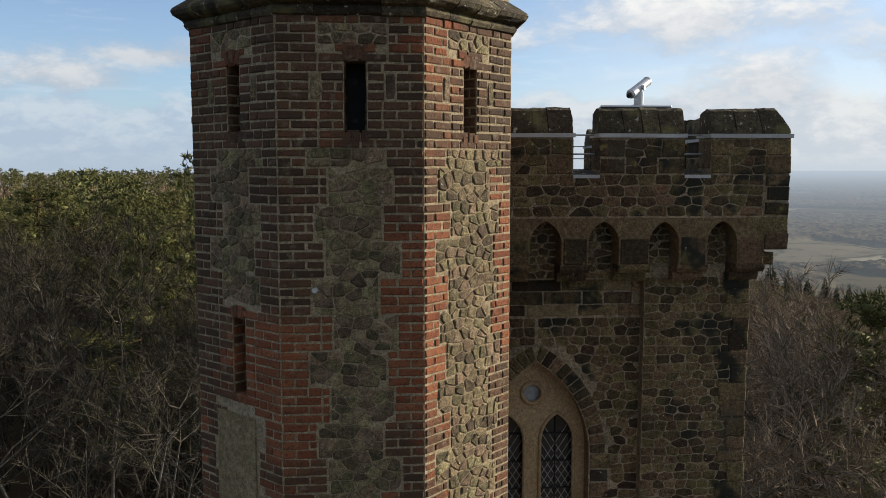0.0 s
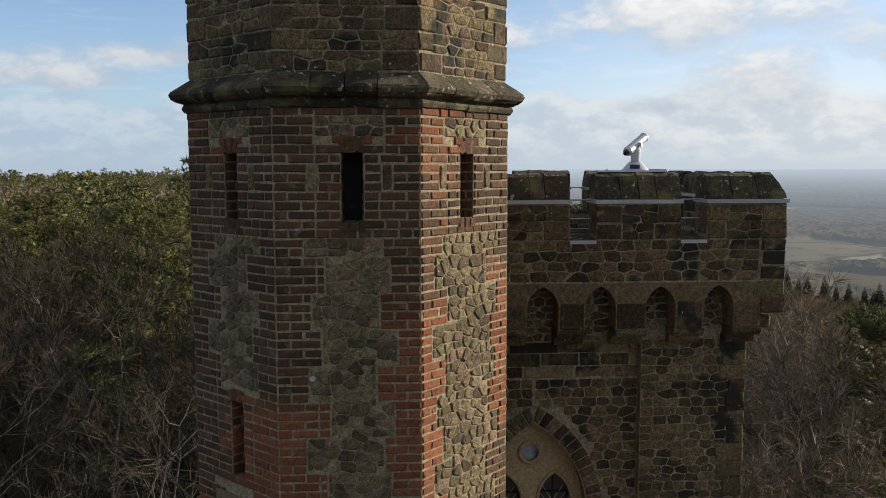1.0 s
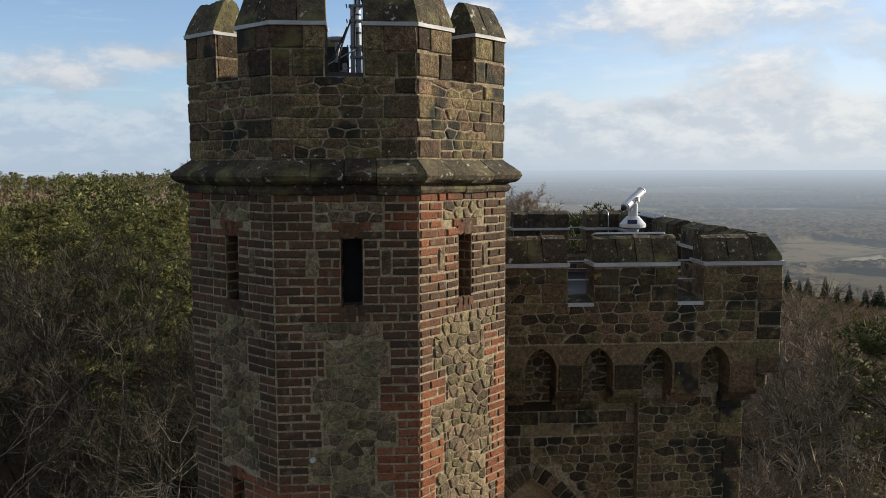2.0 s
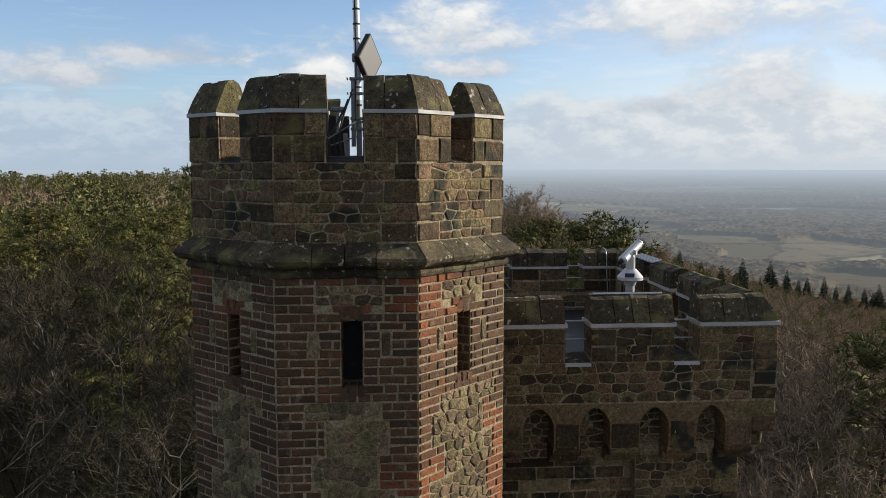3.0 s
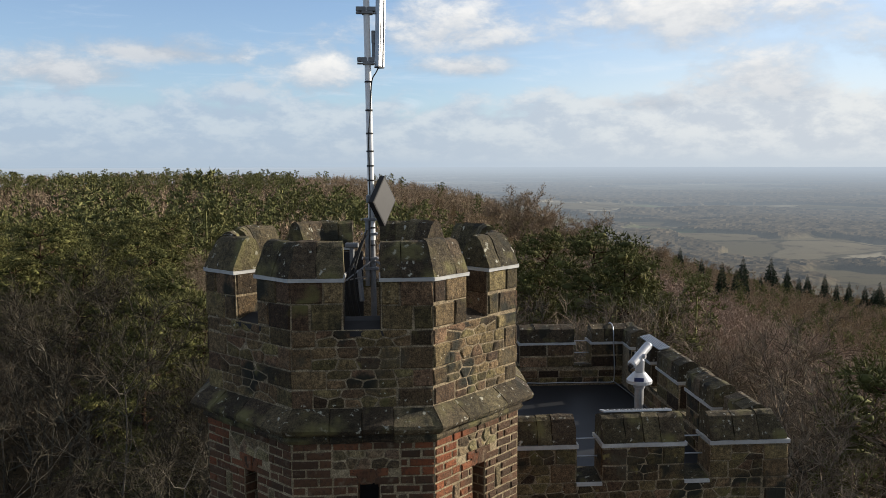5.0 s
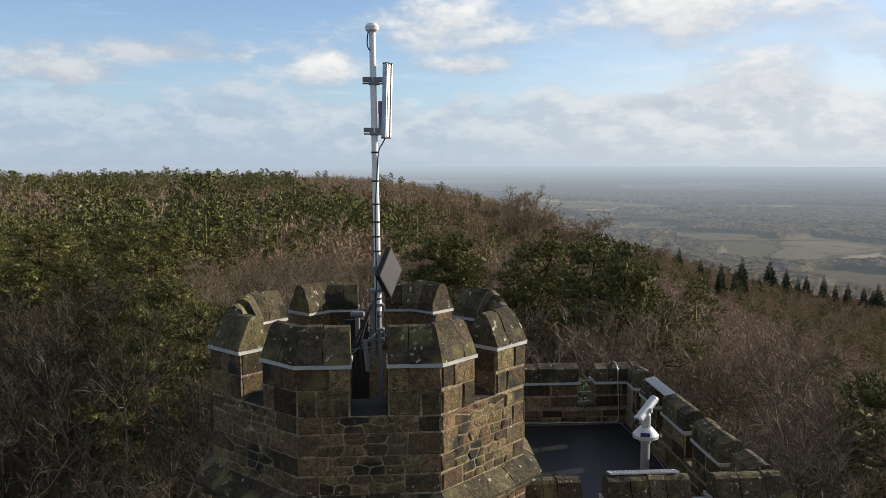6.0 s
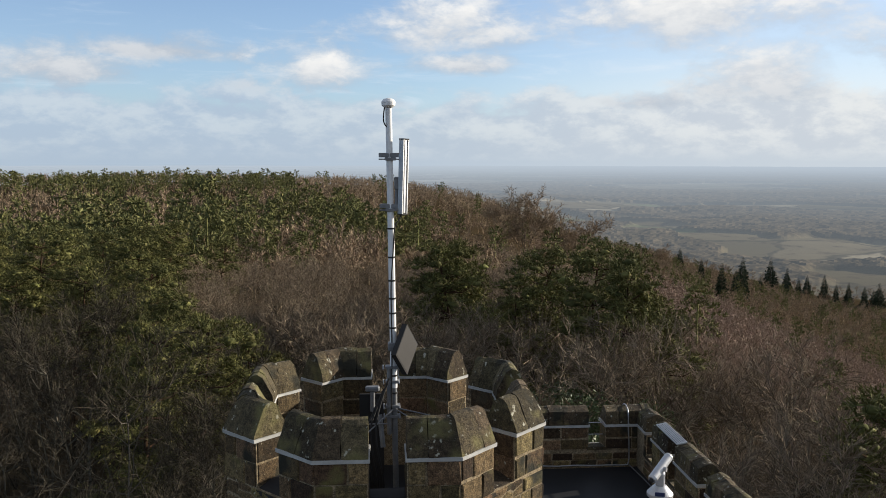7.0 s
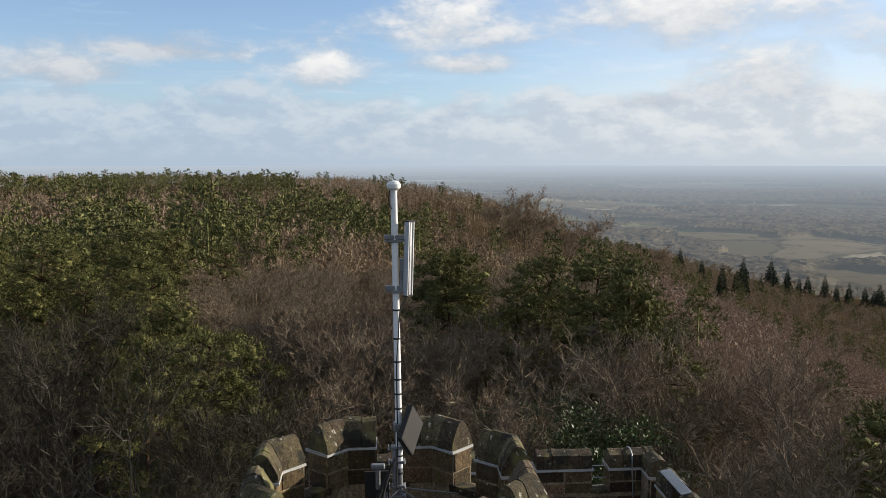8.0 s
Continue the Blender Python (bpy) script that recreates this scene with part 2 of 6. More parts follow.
def empty(name, label, category, group="", kind="", at=(0, 0, 0)):
    e = new(name)
    e.location = at
    e.empty_display_size = 0.1
    return tagged(e, label, category, group, kind)


def box(bm, x0, x1, y0, y1, z0, z1, m=None, bevel=0.0):
    r = bmesh.ops.create_cube(bm, size=1.0, matrix=(m or Matrix()) @ Matrix.Translation(((x0 + x1) / 2, (y0 + y1) / 2, (z0 + z1) / 2)) @ Matrix.Diagonal((x1 - x0, y1 - y0, z1 - z0, 1)))
    if bevel:
        edges = list({e for v in r["verts"] for e in v.link_edges})
        bmesh.ops.bevel(bm, geom=edges, offset=bevel, segments=1, affect="EDGES")
    return bm


def prism(bm, poly, z0, z1, poly_top=None):
    """A closed solid over a plan polygon."""
    top = poly_top or poly
    a = [bm.verts.new((x, y, z0)) for x, y in poly]
    b = [bm.verts.new((x, y, z1)) for x, y in top]
    k = len(poly)
    for i in range(k):
        bm.faces.new((a[i], a[(i + 1) % k], b[(i + 1) % k], b[i]))
    bm.faces.new(a[::-1])
    bm.faces.new(b)
    return bm


def octagon(apothem):
    r = apothem / math.cos(radians(22.5))
    return [(r * math.cos(radians(22.5 + 45 * i)), r * math.sin(radians(22.5 + 45 * i))) for i in range(8)]


def tube(bm, a, b, r0, r1=None, sides=12, caps=True):
    a, b = Vector(a), Vector(b)
    d = b - a
    m = Matrix.Translation((a + b) / 2) @ d.to_track_quat("Z", "Y").to_matrix().to_4x4()
    bmesh.ops.create_cone(bm, cap_ends=caps, cap_tris=False, segments=sides, radius1=r0, radius2=r0 if r1 is None else r1, depth=d.length, matrix=m)
    return bm


# ---- ground and distance ----
def smooth(e0, e1, x):
    t = min(1.0, max(0.0, (x - e0) / (e1 - e0)))
    return t * t * (3 - 2 * t)


def ground_z(x, y):
    r = math.hypot(x, y)
    s = (x - 8) * 0.9925 - y * 0.122 if y > -60 else (x - 8) * 0.9925 + 7
    soft = 12 * math.log1p(math.exp(min(40, s / 12)))
    drop = 215 * (1 - math.exp(-soft / 370))
    drop = max(drop, 205 * smooth(850, 1450, r))
    bearing = math.degrees(math.atan2(x, y + 8))
    drop += 14 * smooth(-4, 10, bearing) * smooth(120, 380, r) * (1 - smooth(12, 19, bearing))
    # a shallow combe behind the near wood, before the ridge
    drop += 9.0 * smooth(110, 240, r) * (1 - smooth(300, 540, r)) * (1 - smooth(0, 14, bearing))
    roll = 3 * noise.noise((x / 130, y / 130, 3.0)) * smooth(20, 120, r) + 5 * noise.noise((x / 420, y / 420, 8.0)) * smooth(150, 700, r)
    return -drop + roll * (1 - smooth(1150, 1450, r))


def make_ground():
    radii = [0.0] + [4 * 1.12 ** i for i in range(200) if 4 * 1.12 ** i < 1450] + [1500]
    steps = 160
    bm = bmesh.new()
    rings = []
    for r in radii:
        ring = []
        for k in range(steps if r else 1):
            a = 2 * math.pi * k / steps
            x, y = r * math.sin(a), r * math.cos(a)
            ring.append(bm.verts.new((x, y, -205 if r == 1500 else ground_z(x, y))))
        rings.append(ring)
    for i in range(1, len(rings)):
        p, q = rings[i - 1], rings[i]
        for k in range(steps):
            l = (k + 1) % steps
            bm.faces.new((p[0], q[k], q[l]) if len(p) == 1 else (p[k], q[k], q[l], p[l]))
    g = part("ground", bm, M_FLOOR, smooth=True)
    tagged(g, "leaf-strewn woodland floor falling away as a steep wooded hillside", "ground", kind="structure")


make_ground()


def plain_true(r):
    """The distance that a ring of the far plain stands for."""
    return r if r < 2200 else 1 / (1 / 2200 + (1 / 45000 - 1 / 2200) * (r - 2200) / 2600)


def plain_wood(x, y):
    """How densely the plain is wooded at a place, in kilometres."""
    w = noise.noise((x * 0.55, y * 0.9, 1.7)) + 0.55 * noise.noise((x * 1.5, y * 2.2, 5.1)) + 0.25 * noise.noise((x * 5, y * 5, 2.2))
    return smooth(-0.20, -0.14, w + 0.16 * (1 - smooth(1.7, 2.8, math.hypot(x, y))))


def plain_z(r, a):
    """Height of the far plain, which rises to the horizon."""
    t = plain_true(r)
    x, y = math.sin(a) * t / 1000, math.cos(a) * t / 1000
    hill = (70 * max(0, noise.noise((x * 0.7, y * 1.0, 4.0))) + 30 * max(0, noise.noise((x * 1.7, y * 2.0, 9.0)))) * smooth(1500, 2000, r) * (1 - smooth(3300, 4300, r))
    return 20 + (hill - 225) * r / t


def make_backdrop():
    """The hazy plain far below the hill, out to the horizon: fields, hedges, and woods that stand up from it."""
    m = bpy.data.materials.new("hazy_distant_plain")
    m.use_nodes = True
    n = Nodes(m.node_tree)
    plan = n.add("ShaderNodeUVMap", uv_map="plan").outputs[0]
    far = n.add("ShaderNodeSeparateXYZ", {0: n.add("ShaderNodeUVMap", uv_map="far").outputs[0]})
    km, woods = far.outputs[0], far.outputs[1]
    wobble = n.add("ShaderNodeTexNoise", {"Vector": plan, "Scale": 2.5, "Detail": 3.0}).outputs[1]
    bent = n.add("ShaderNodeVectorMath", {0: wobble, 1: (0.34, 0.34, 0.0), 2: plan}, operation="MULTIPLY_ADD").outputs[0]
    cells_of = {"Vector": bent, "Scale": 3.6, "Randomness": 0.9}
    pick = n.add("ShaderNodeSeparateColor", {0: n.add("ShaderNodeTexVoronoi", cells_of).outputs["Color"]}).outputs[0]
    edge = n.add("ShaderNodeTexVoronoi", cells_of, feature="DISTANCE_TO_EDGE").outputs["Distance"]
    field = n.mix(n.ramp(pick, 0.2, 0.6), (0.112, 0.096, 0.058), (0.162, 0.138, 0.088))
    field = n.mix(n.ramp(pick, 0.80, 0.83), field, (0.125, 0.138, 0.066))
    field = n.mix(n.ramp(pick, 0.90, 0.93), field, (0.300, 0.265, 0.190))
    rough = n.noise(plan, 70.0, 4.0, 0.65)
    hedge = n.ramp(n.math("ADD", edge, n.math("MULTIPLY", n.noise(plan, 22.0, 5.0, 0.7), 0.16)), 0.09, 0.125, 1.0, 0.0)
    trees = n.mix(n.ramp(n.noise(plan, 9.0, 5.0, 0.6), 0.35, 0.65), (0.085, 0.068, 0.044), (0.145, 0.116, 0.076))
    trees = n.mix(n.ramp(rough, 0.35, 0.68, 0.0, 0.75), trees, (0.045, 0.039, 0.026))
    col = n.mix(n.math("MULTIPLY", hedge, 0.85), field, (0.045, 0.040, 0.026))
    patch = n.noise(plan, 11.0, 8.0, 0.72)
    col = n.mix(n.ramp(patch, 0.3, 0.7, 0.0, 0.5), col, (0.105, 0.088, 0.056))
    col = n.mix(n.math("MULTIPLY", n.ramp(patch, 0.53, 0.60), 0.8), col, trees)
    col = n.mix(woods, col, trees)
    towns = n.ramp(n.noise(plan, 7.0, 4.0, 0.75), 0.76, 0.79)
    col = n.mix(n.math("MULTIPLY", towns, n.ramp(km, 4.0, 9.0)), col, (0.75, 0.73, 0.70))
    # haze: a bluish glow of the plain's own surface, stronger with distance
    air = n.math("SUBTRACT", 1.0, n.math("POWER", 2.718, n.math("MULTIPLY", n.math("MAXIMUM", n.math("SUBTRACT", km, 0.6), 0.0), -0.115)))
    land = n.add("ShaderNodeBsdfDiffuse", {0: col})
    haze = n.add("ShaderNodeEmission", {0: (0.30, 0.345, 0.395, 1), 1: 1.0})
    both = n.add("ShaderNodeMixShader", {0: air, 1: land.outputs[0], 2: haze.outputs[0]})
    n.add("ShaderNodeOutputMaterial", {0: both.outputs[0]})
    radii = [1500 + 700 * (i / 60) for i in range(60)] + [2200 + 2600 * (i / 150) for i in range(151)]
    # bearings: close together over the open side, wide apart elsewhere
    turns = [radians(-30 + 68 * i / 340) for i in range(340)] + [radians(38 + 292 * i / 60) for i in range(60)]
    verts, faces, plans, fars = [], [], [], []
    for r in radii:
        t = plain_true(r)
        for a in turns:
            x, y = math.sin(a) * t / 1000, math.cos(a) * t / 1000
            w = plain_wood(x, y)
            crown = w * (13 + 5 * noise.noise((x * 30, y * 30, 0.0)) + 4 * noise.noise((x * 75, y * 75, 6.0))) * r / t
            verts.append((r * math.sin(a), r * math.cos(a), plain_z(r, a) + crown))
            plans.append((x, y))
            fars.append((t / 1000, w))
    k = len(turns)
    for i in range(len(radii) - 1):
        faces += [(i * k + j, (i + 1) * k + j, (i + 1) * k + (j + 1) % k, i * k + (j + 1) % k) for j in range(k)]
    me = bpy.data.meshes.new("backdrop")
    me.from_pydata(verts, [], faces)
    me.materials.append(m)
    loops = np.empty(len(me.loops), dtype=np.int32)
    me.loops.foreach_get("vertex_index", loops)
    for layer, vals in (("plan", plans), ("far", fars)):
        me.uv_layers.new(name=layer).data.foreach_set("uv", np.array(vals, dtype=np.float32)[loops].ravel())
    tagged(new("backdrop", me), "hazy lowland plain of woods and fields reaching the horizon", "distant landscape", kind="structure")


make_backdrop()

# ---- main dimensions, metres ----
SH = 1.4244                      # turret: half the width across flats
Z_STRING = 18.76                 # underside of the turret's string course
Z_PARA = 19.04                   # foot of the turret parapet
Z_SILL, Z_BAND, Z_TOP = 19.69, 20.105, 20.41
PA = 1.40                        # parapet: half the width across flats
T_X0, T_X1, T_Y0, T_Y1 = -0.74, 4.76, 0.74, 6.30   # tower parapet's outer faces
T_SILL, T_BAND, T_TOP = 17.47, 17.88, 18.21
DECK = 17.15
TAN = math.tan(radians(22.5))
rnd = random.Random(7)

turret = empty("stair_turret", "octagonal stair turret of red brick and rubble stone with battlements", "turret")
tower = empty("tower", "square dark ironstone tower with corbelled battlements and gothic window", "tower")


def face_frame(i, apothem, centre=(0, 0)):
    """Octagon face i (0 faces -y, counted to the right): x along it to the right, y up, z outwards."""
    a = radians(-90 + 45 * i)
    nrm = Vector((math.cos(a), math.sin(a), 0))
    tan = Vector((-math.sin(a), math.cos(a), 0))
    m = Matrix((tan, (0, 0, 1), nrm)).transposed().to_4x4()
    m.translation = nrm * apothem
    return m


def flat_frame(x, y, turn):
    """A wall frame at (x, y): turn 0 faces -y, 90 faces +x, 180 faces +y."""
    a = radians(-90 + turn)
    nrm = Vector((math.cos(a), math.sin(a), 0))
    tan = Vector((-math.sin(a), math.cos(a), 0))
    m = Matrix((tan, (0, 0, 1), nrm)).transposed().to_4x4()
    m.translation = (x, y, 0)
    return m


def clip(poly, nx, ny, c):
    """The part of a convex polygon where nx * x + ny * y <= c."""
    out = []
    for i, p in enumerate(poly):
        q = poly[(i + 1) % len(poly)]
        dp, dq = nx * p[0] + ny * p[1] - c, nx * q[0] + ny * q[1] - c
        if dp <= 0:
            out.append(p)
        if (dp < 0 < dq) or (dq < 0 < dp):
            t = dp / (dp - dq)
            out.append((p[0] + t * (q[0] - p[0]), p[1] + t * (q[1] - p[1])))
    return out


def rubble(x0, x1, y0, y1, cw, ch, gap, jitter=0.42):
    """Irregular stones filling a rectangle: cells round scattered points, drawn apart by the joint."""
    rows = max(1, round((y1 - y0) / ch))
    pts = []
    for r in range(rows):
        k = max(1, round((x1 - x0) / cw * rnd.uniform(0.75, 1.25)))
        off = rnd.random() * 0.5
        for c in range(k):
            pts.append((x0 + (c + 0.25 + off + rnd.uniform(-jitter, jitter) * 0.8) / k * (x1 - x0), y0 + (r + 0.5 + rnd.uniform(-jitter, jitter)) / rows * (y1 - y0)))
    sx = ch / cw
    cells = []
    for i, p in enumerate(pts):
        poly = [(x0, y0), (x1, y0), (x1, y1), (x0, y1)]
        for j, q in enumerate(pts):
            dx, dy = (q[0] - p[0]) * sx, q[1] - p[1]
            if i == j or dx * dx + dy * dy > (3.2 * ch) ** 2:
                continue
            mx, my = (p[0] + q[0]) / 2, (p[1] + q[1]) / 2
            nx, ny = dx * sx, dy
            l = math.hypot(nx, ny) or 1
            nx, ny = nx / l, ny / l
            poly = clip(poly, nx, ny, nx * mx + ny * my - gap / 2)
            if len(poly) < 3:
                break
        if len(poly) >= 3:
            cells.append(poly)
    return cells


def area(poly):
    return abs(sum(p[0] * q[1] - q[0] * p[1] for p, q in zip(poly, poly[1:] + poly[:1]))) / 2


def stone_data(poly, proud, bulge, m, soften=True):
    """Vertices and faces of one stone: sides, a rounded shoulder and an uneven face."""
    poly = [p for i, p in enumerate(poly) if math.dist(p, poly[i - 1]) > 0.006]
    if len(poly) < 3:
        return None
    if soften:
        cut = []
        for i, p in enumerate(poly):
            a, b = poly[i - 1], poly[(i + 1) % len(poly)]
            k = rnd.uniform(0.06, 0.15)
            cut.append((p[0] + (a[0] - p[0]) * k, p[1] + (a[1] - p[1]) * k))
            cut.append((p[0] + (b[0] - p[0]) * k, p[1] + (b[1] - p[1]) * k))
        poly = cut
    k = len(poly)
    cx, cy = sum(p[0] for p in poly) / k, sum(p[1] for p in poly) / k
    size = math.sqrt(area(poly))
    tx, ty = rnd.uniform(-0.08, 0.08), rnd.uniform(-0.08, 0.08)
    verts = [m @ Vector((x, y, -0.03)) for x, y in poly]
    verts += [m @ Vector((x, y, proud * 0.45 + (x - cx) * tx * 0.5 + (y - cy) * ty * 0.5)) for x, y in poly]
    verts += [m @ Vector((cx + (x - cx) * 0.78, cy + (y - cy) * 0.78, proud + bulge * size * rnd.uniform(0.5, 1.0) + (x - cx) * tx + (y - cy) * ty)) for x, y in poly]
    verts.append(m @ Vector((cx, cy, proud + bulge * size * rnd.uniform(0.7, 1.2))))
    faces = []
    for i in range(k):
        j = (i + 1) % k
        faces += [(i, j, k + j, k + i), (k + i, k + j, 2 * k + j, 2 * k + i), (2 * k + i, 2 * k + j, 3 * k)]
    return verts, faces


def mesh_part(name, data, material, parent, smooth_faces=False):
    me = bpy.data.meshes.new(name)
    me.from_pydata(data[0], [], data[1])
    me.materials.append(material)
    if smooth_faces:
        me.polygons.foreach_set("use_smooth", [True] * len(me.polygons))
    ob = new(name, me)
    ob.parent = parent
    return ob


BLOCKS = {}


def block(name, x0, x1, y0, y1, m, material, parent, proud=0.005, edge=0.005, deep=0.03):
    """A brick or squared stone on a wall, sharing its mesh with those of the same size."""
    w, h = round(x1 - x0, 2), round(y1 - y0, 3)
    key = (name, w, h, proud, rnd.randrange(3))
    if key not in BLOCKS:
        e = edge
        j = [rnd.uniform(-0.9, 0.9) * e for _ in range(8)]
        q = [(-w / 2, -h / 2), (w / 2, -h / 2), (w / 2, h / 2), (-w / 2, h / 2)]
        sg = [(1, 1), (-1, 1), (-1, -1), (1, -1)]
        vs = [(x, y, -deep) for x, y in q]
        vs += [(x + sx * j[i] * 0.5, y + sy * j[i + 4] * 0.5, proud - e * 0.7) for i, ((x, y), (sx, sy)) in enumerate(zip(q, sg))]
        vs += [(x + sx * e, y + sy * e, proud + j[i] * 0.5) for i, ((x, y), (sx, sy)) in enumerate(zip(q, sg))]
        fs = [(8, 9, 10, 11)]
        for i in range(4):
            l = (i + 1) % 4
            fs += [(i, l, 4 + l, 4 + i), (4 + i, 4 + l, 8 + l, 8 + i)]
        me = bpy.data.meshes.new(name)
        me.from_pydata(vs, [], fs)
        me.materials.append(material)
        BLOCKS[key] = me
    ob = new(name, BLOCKS[key])
    ob.parent = parent
    ob.matrix_basis = m @ Matrix.Translation(((x0 + x1) / 2, (y0 + y1) / 2, rnd.uniform(-0.005, 0.006))) @ Matrix.Rotation(rnd.uniform(-0.02, 0.02), 4, "Z") @ Matrix.Diagonal((rnd.uniform(0.93, 1.02), rnd.uniform(0.88, 1.05), 1, 1))
    return ob


def lay_course(x0, x1, y0, y1, m, parent, odd, joint=0.015, from_right=False):
    """One course of bricks in a run, headers and stretchers in turn."""
    x, k = 0.0, 0
    run = x1 - x0
    while x < run - 0.02:
        l = 0.222 if (k + odd) % 2 == 0 else 0.112
        if run - x - l < 0.05:
            l = run - x
        a, b = (x0 + x, x0 + x + l) if not from_right else (x1 - x - l, x1 - x)
        if b - a > 0.03:
            block("brick", a + joint / 2, b - joint / 2, y0 + joint / 2, y1 - joint / 2, m, M_BRICK, parent, 0.009, 0.008)
        x += l
        k += 1


def scatter_stones(cells, m, parent, material, name="stone", proud=0.007, bulge=0.055, small=0.0012, soften=True):
    for poly in cells:
        if area(poly) < small:
            continue
        data = stone_data(poly, proud * rnd.uniform(0.6, 1.3), bulge, m, soften)
        if data:
            mesh_part(name, data, material, parent)


def roughen(bm, cuts, amount, scale, seed=0.0):
    """Wear: splits the faces up and shifts them a little, unevenly."""
    bmesh.ops.subdivide_edges(bm, edges=bm.edges[:], cuts=cuts, use_grid_fill=True)
    bm.normal_update()
    for v in bm.verts:
        p = v.co * scale + Vector((seed, seed * 1.7, 0))
        v.co += v.normal * amount * (noise.noise(p) + 0.5 * noise.noise(p * 2.7))
    return bm


def pierced(bm, outline, holes, y0, y1):
    """A plate with openings."""
    edges = []
    for loop in (outline, *holes):
        vs = [bm.verts.new((x, y0, z)) for x, z in loop]
        edges += [bm.edges.new((vs[i], vs[(i + 1) % len(vs)])) for i in range(len(vs))]
    bmesh.ops.triangle_fill(bm, edges=edges, use_beauty=True)
    ext = bmesh.ops.extrude_face_region(bm, geom=bm.faces[:])
    for v in ext["geom"]:
        if isinstance(v, bmesh.types.BMVert):
            v.co.y = y1
    return bm


def cable(name, pts, radius, material, parent=None, label="", base=(0, 0, 0)):
    """A cable or wire: a smooth bevelled curve through points."""
    cu = bpy.data.curves.new(name, "CURVE")
    cu.dimensions, cu.bevel_depth, cu.bevel_resolution, cu.resolution_u = "3D", radius, 1, 4
    sp = cu.splines.new("NURBS")
    sp.points.add(len(pts) - 1)
    for q, p in zip(sp.points, pts):
        q.co = (*(Vector(p) - Vector(base)), 1)
    sp.use_endpoint_u, sp.order_u = True, 3
    cu.materials.append(material)
    ob = new(name, cu)
    if parent is not None:
        ob.parent = parent
    if label:
        ob["label"] = label
    return ob


# ---- stair turret ----
COURSE = 0.0752
SLITS = {0: [(0.04, 17.83, 18.41)], 1: [(0.0, 17.83, 18.40)], 7: [(0.03, 17.83, 18.41), (0.03, 15.60, 16.27)]}
SLIT_W = 0.18


def shaft_wall(i):
    """A face of the shaft: a mortared wall, with its slit openings, that carries bricks and stones."""
    half = SH * TAN
    m = face_frame(i, SH)
    cuts = sorted(SLITS.get(i, []), key=lambda s: s[1])
    outline = [(-half, 12.0), (half, 12.0), (half, Z_STRING + 0.1), (-half, Z_STRING + 0.1)]
    holes = [[(s - SLIT_W / 2, a), (s + SLIT_W / 2, a), (s + SLIT_W / 2, b), (s - SLIT_W / 2, b)] for s, a, b in cuts]
    bm = pierced(bmesh.new(), outline, holes, 0.0, 0.3)
    turn = Matrix(((1, 0, 0, 0), (0, 0, 1, 0), (0, -1, 0, 0), (0, 0, 0, 1)))
    bmesh.ops.transform(bm, matrix=m @ turn, verts=bm.verts)
    wall = part("wall_face", bm, M_MORTAR, turret)
    for s, a, b in cuts:
        bm = bmesh.new()
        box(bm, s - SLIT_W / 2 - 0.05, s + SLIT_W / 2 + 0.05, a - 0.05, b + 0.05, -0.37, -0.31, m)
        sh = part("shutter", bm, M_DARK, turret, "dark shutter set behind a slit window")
        for q in (0.2, 0.75):
            bm = bmesh.new()
            c = m @ Vector((s - 0.01, a + (b - a) * q, -0.31))
            tube(bm, c, c + (m.to_3x3() @ Vector((0, 0, 0.012))), 0.022, sides=10)
            part("bolt_head", bm, M_DECK, sh)
    return wall, m, half


def brick_span(i, k):
    """How far the brick quoins of face i reach in from its two edges at course k."""
    g = k // 4
    left = (0.40, 0.26)[(g + i) % 2] + 0.03 * ((g * 7) % 3 - 1)
    right = (0.22, 0.34)[(g + i) % 2] + 0.03 * ((g * 5) % 3 - 1)
    if i == 1:
        left, right = left - 0.1, right - 0.05
    return left, right


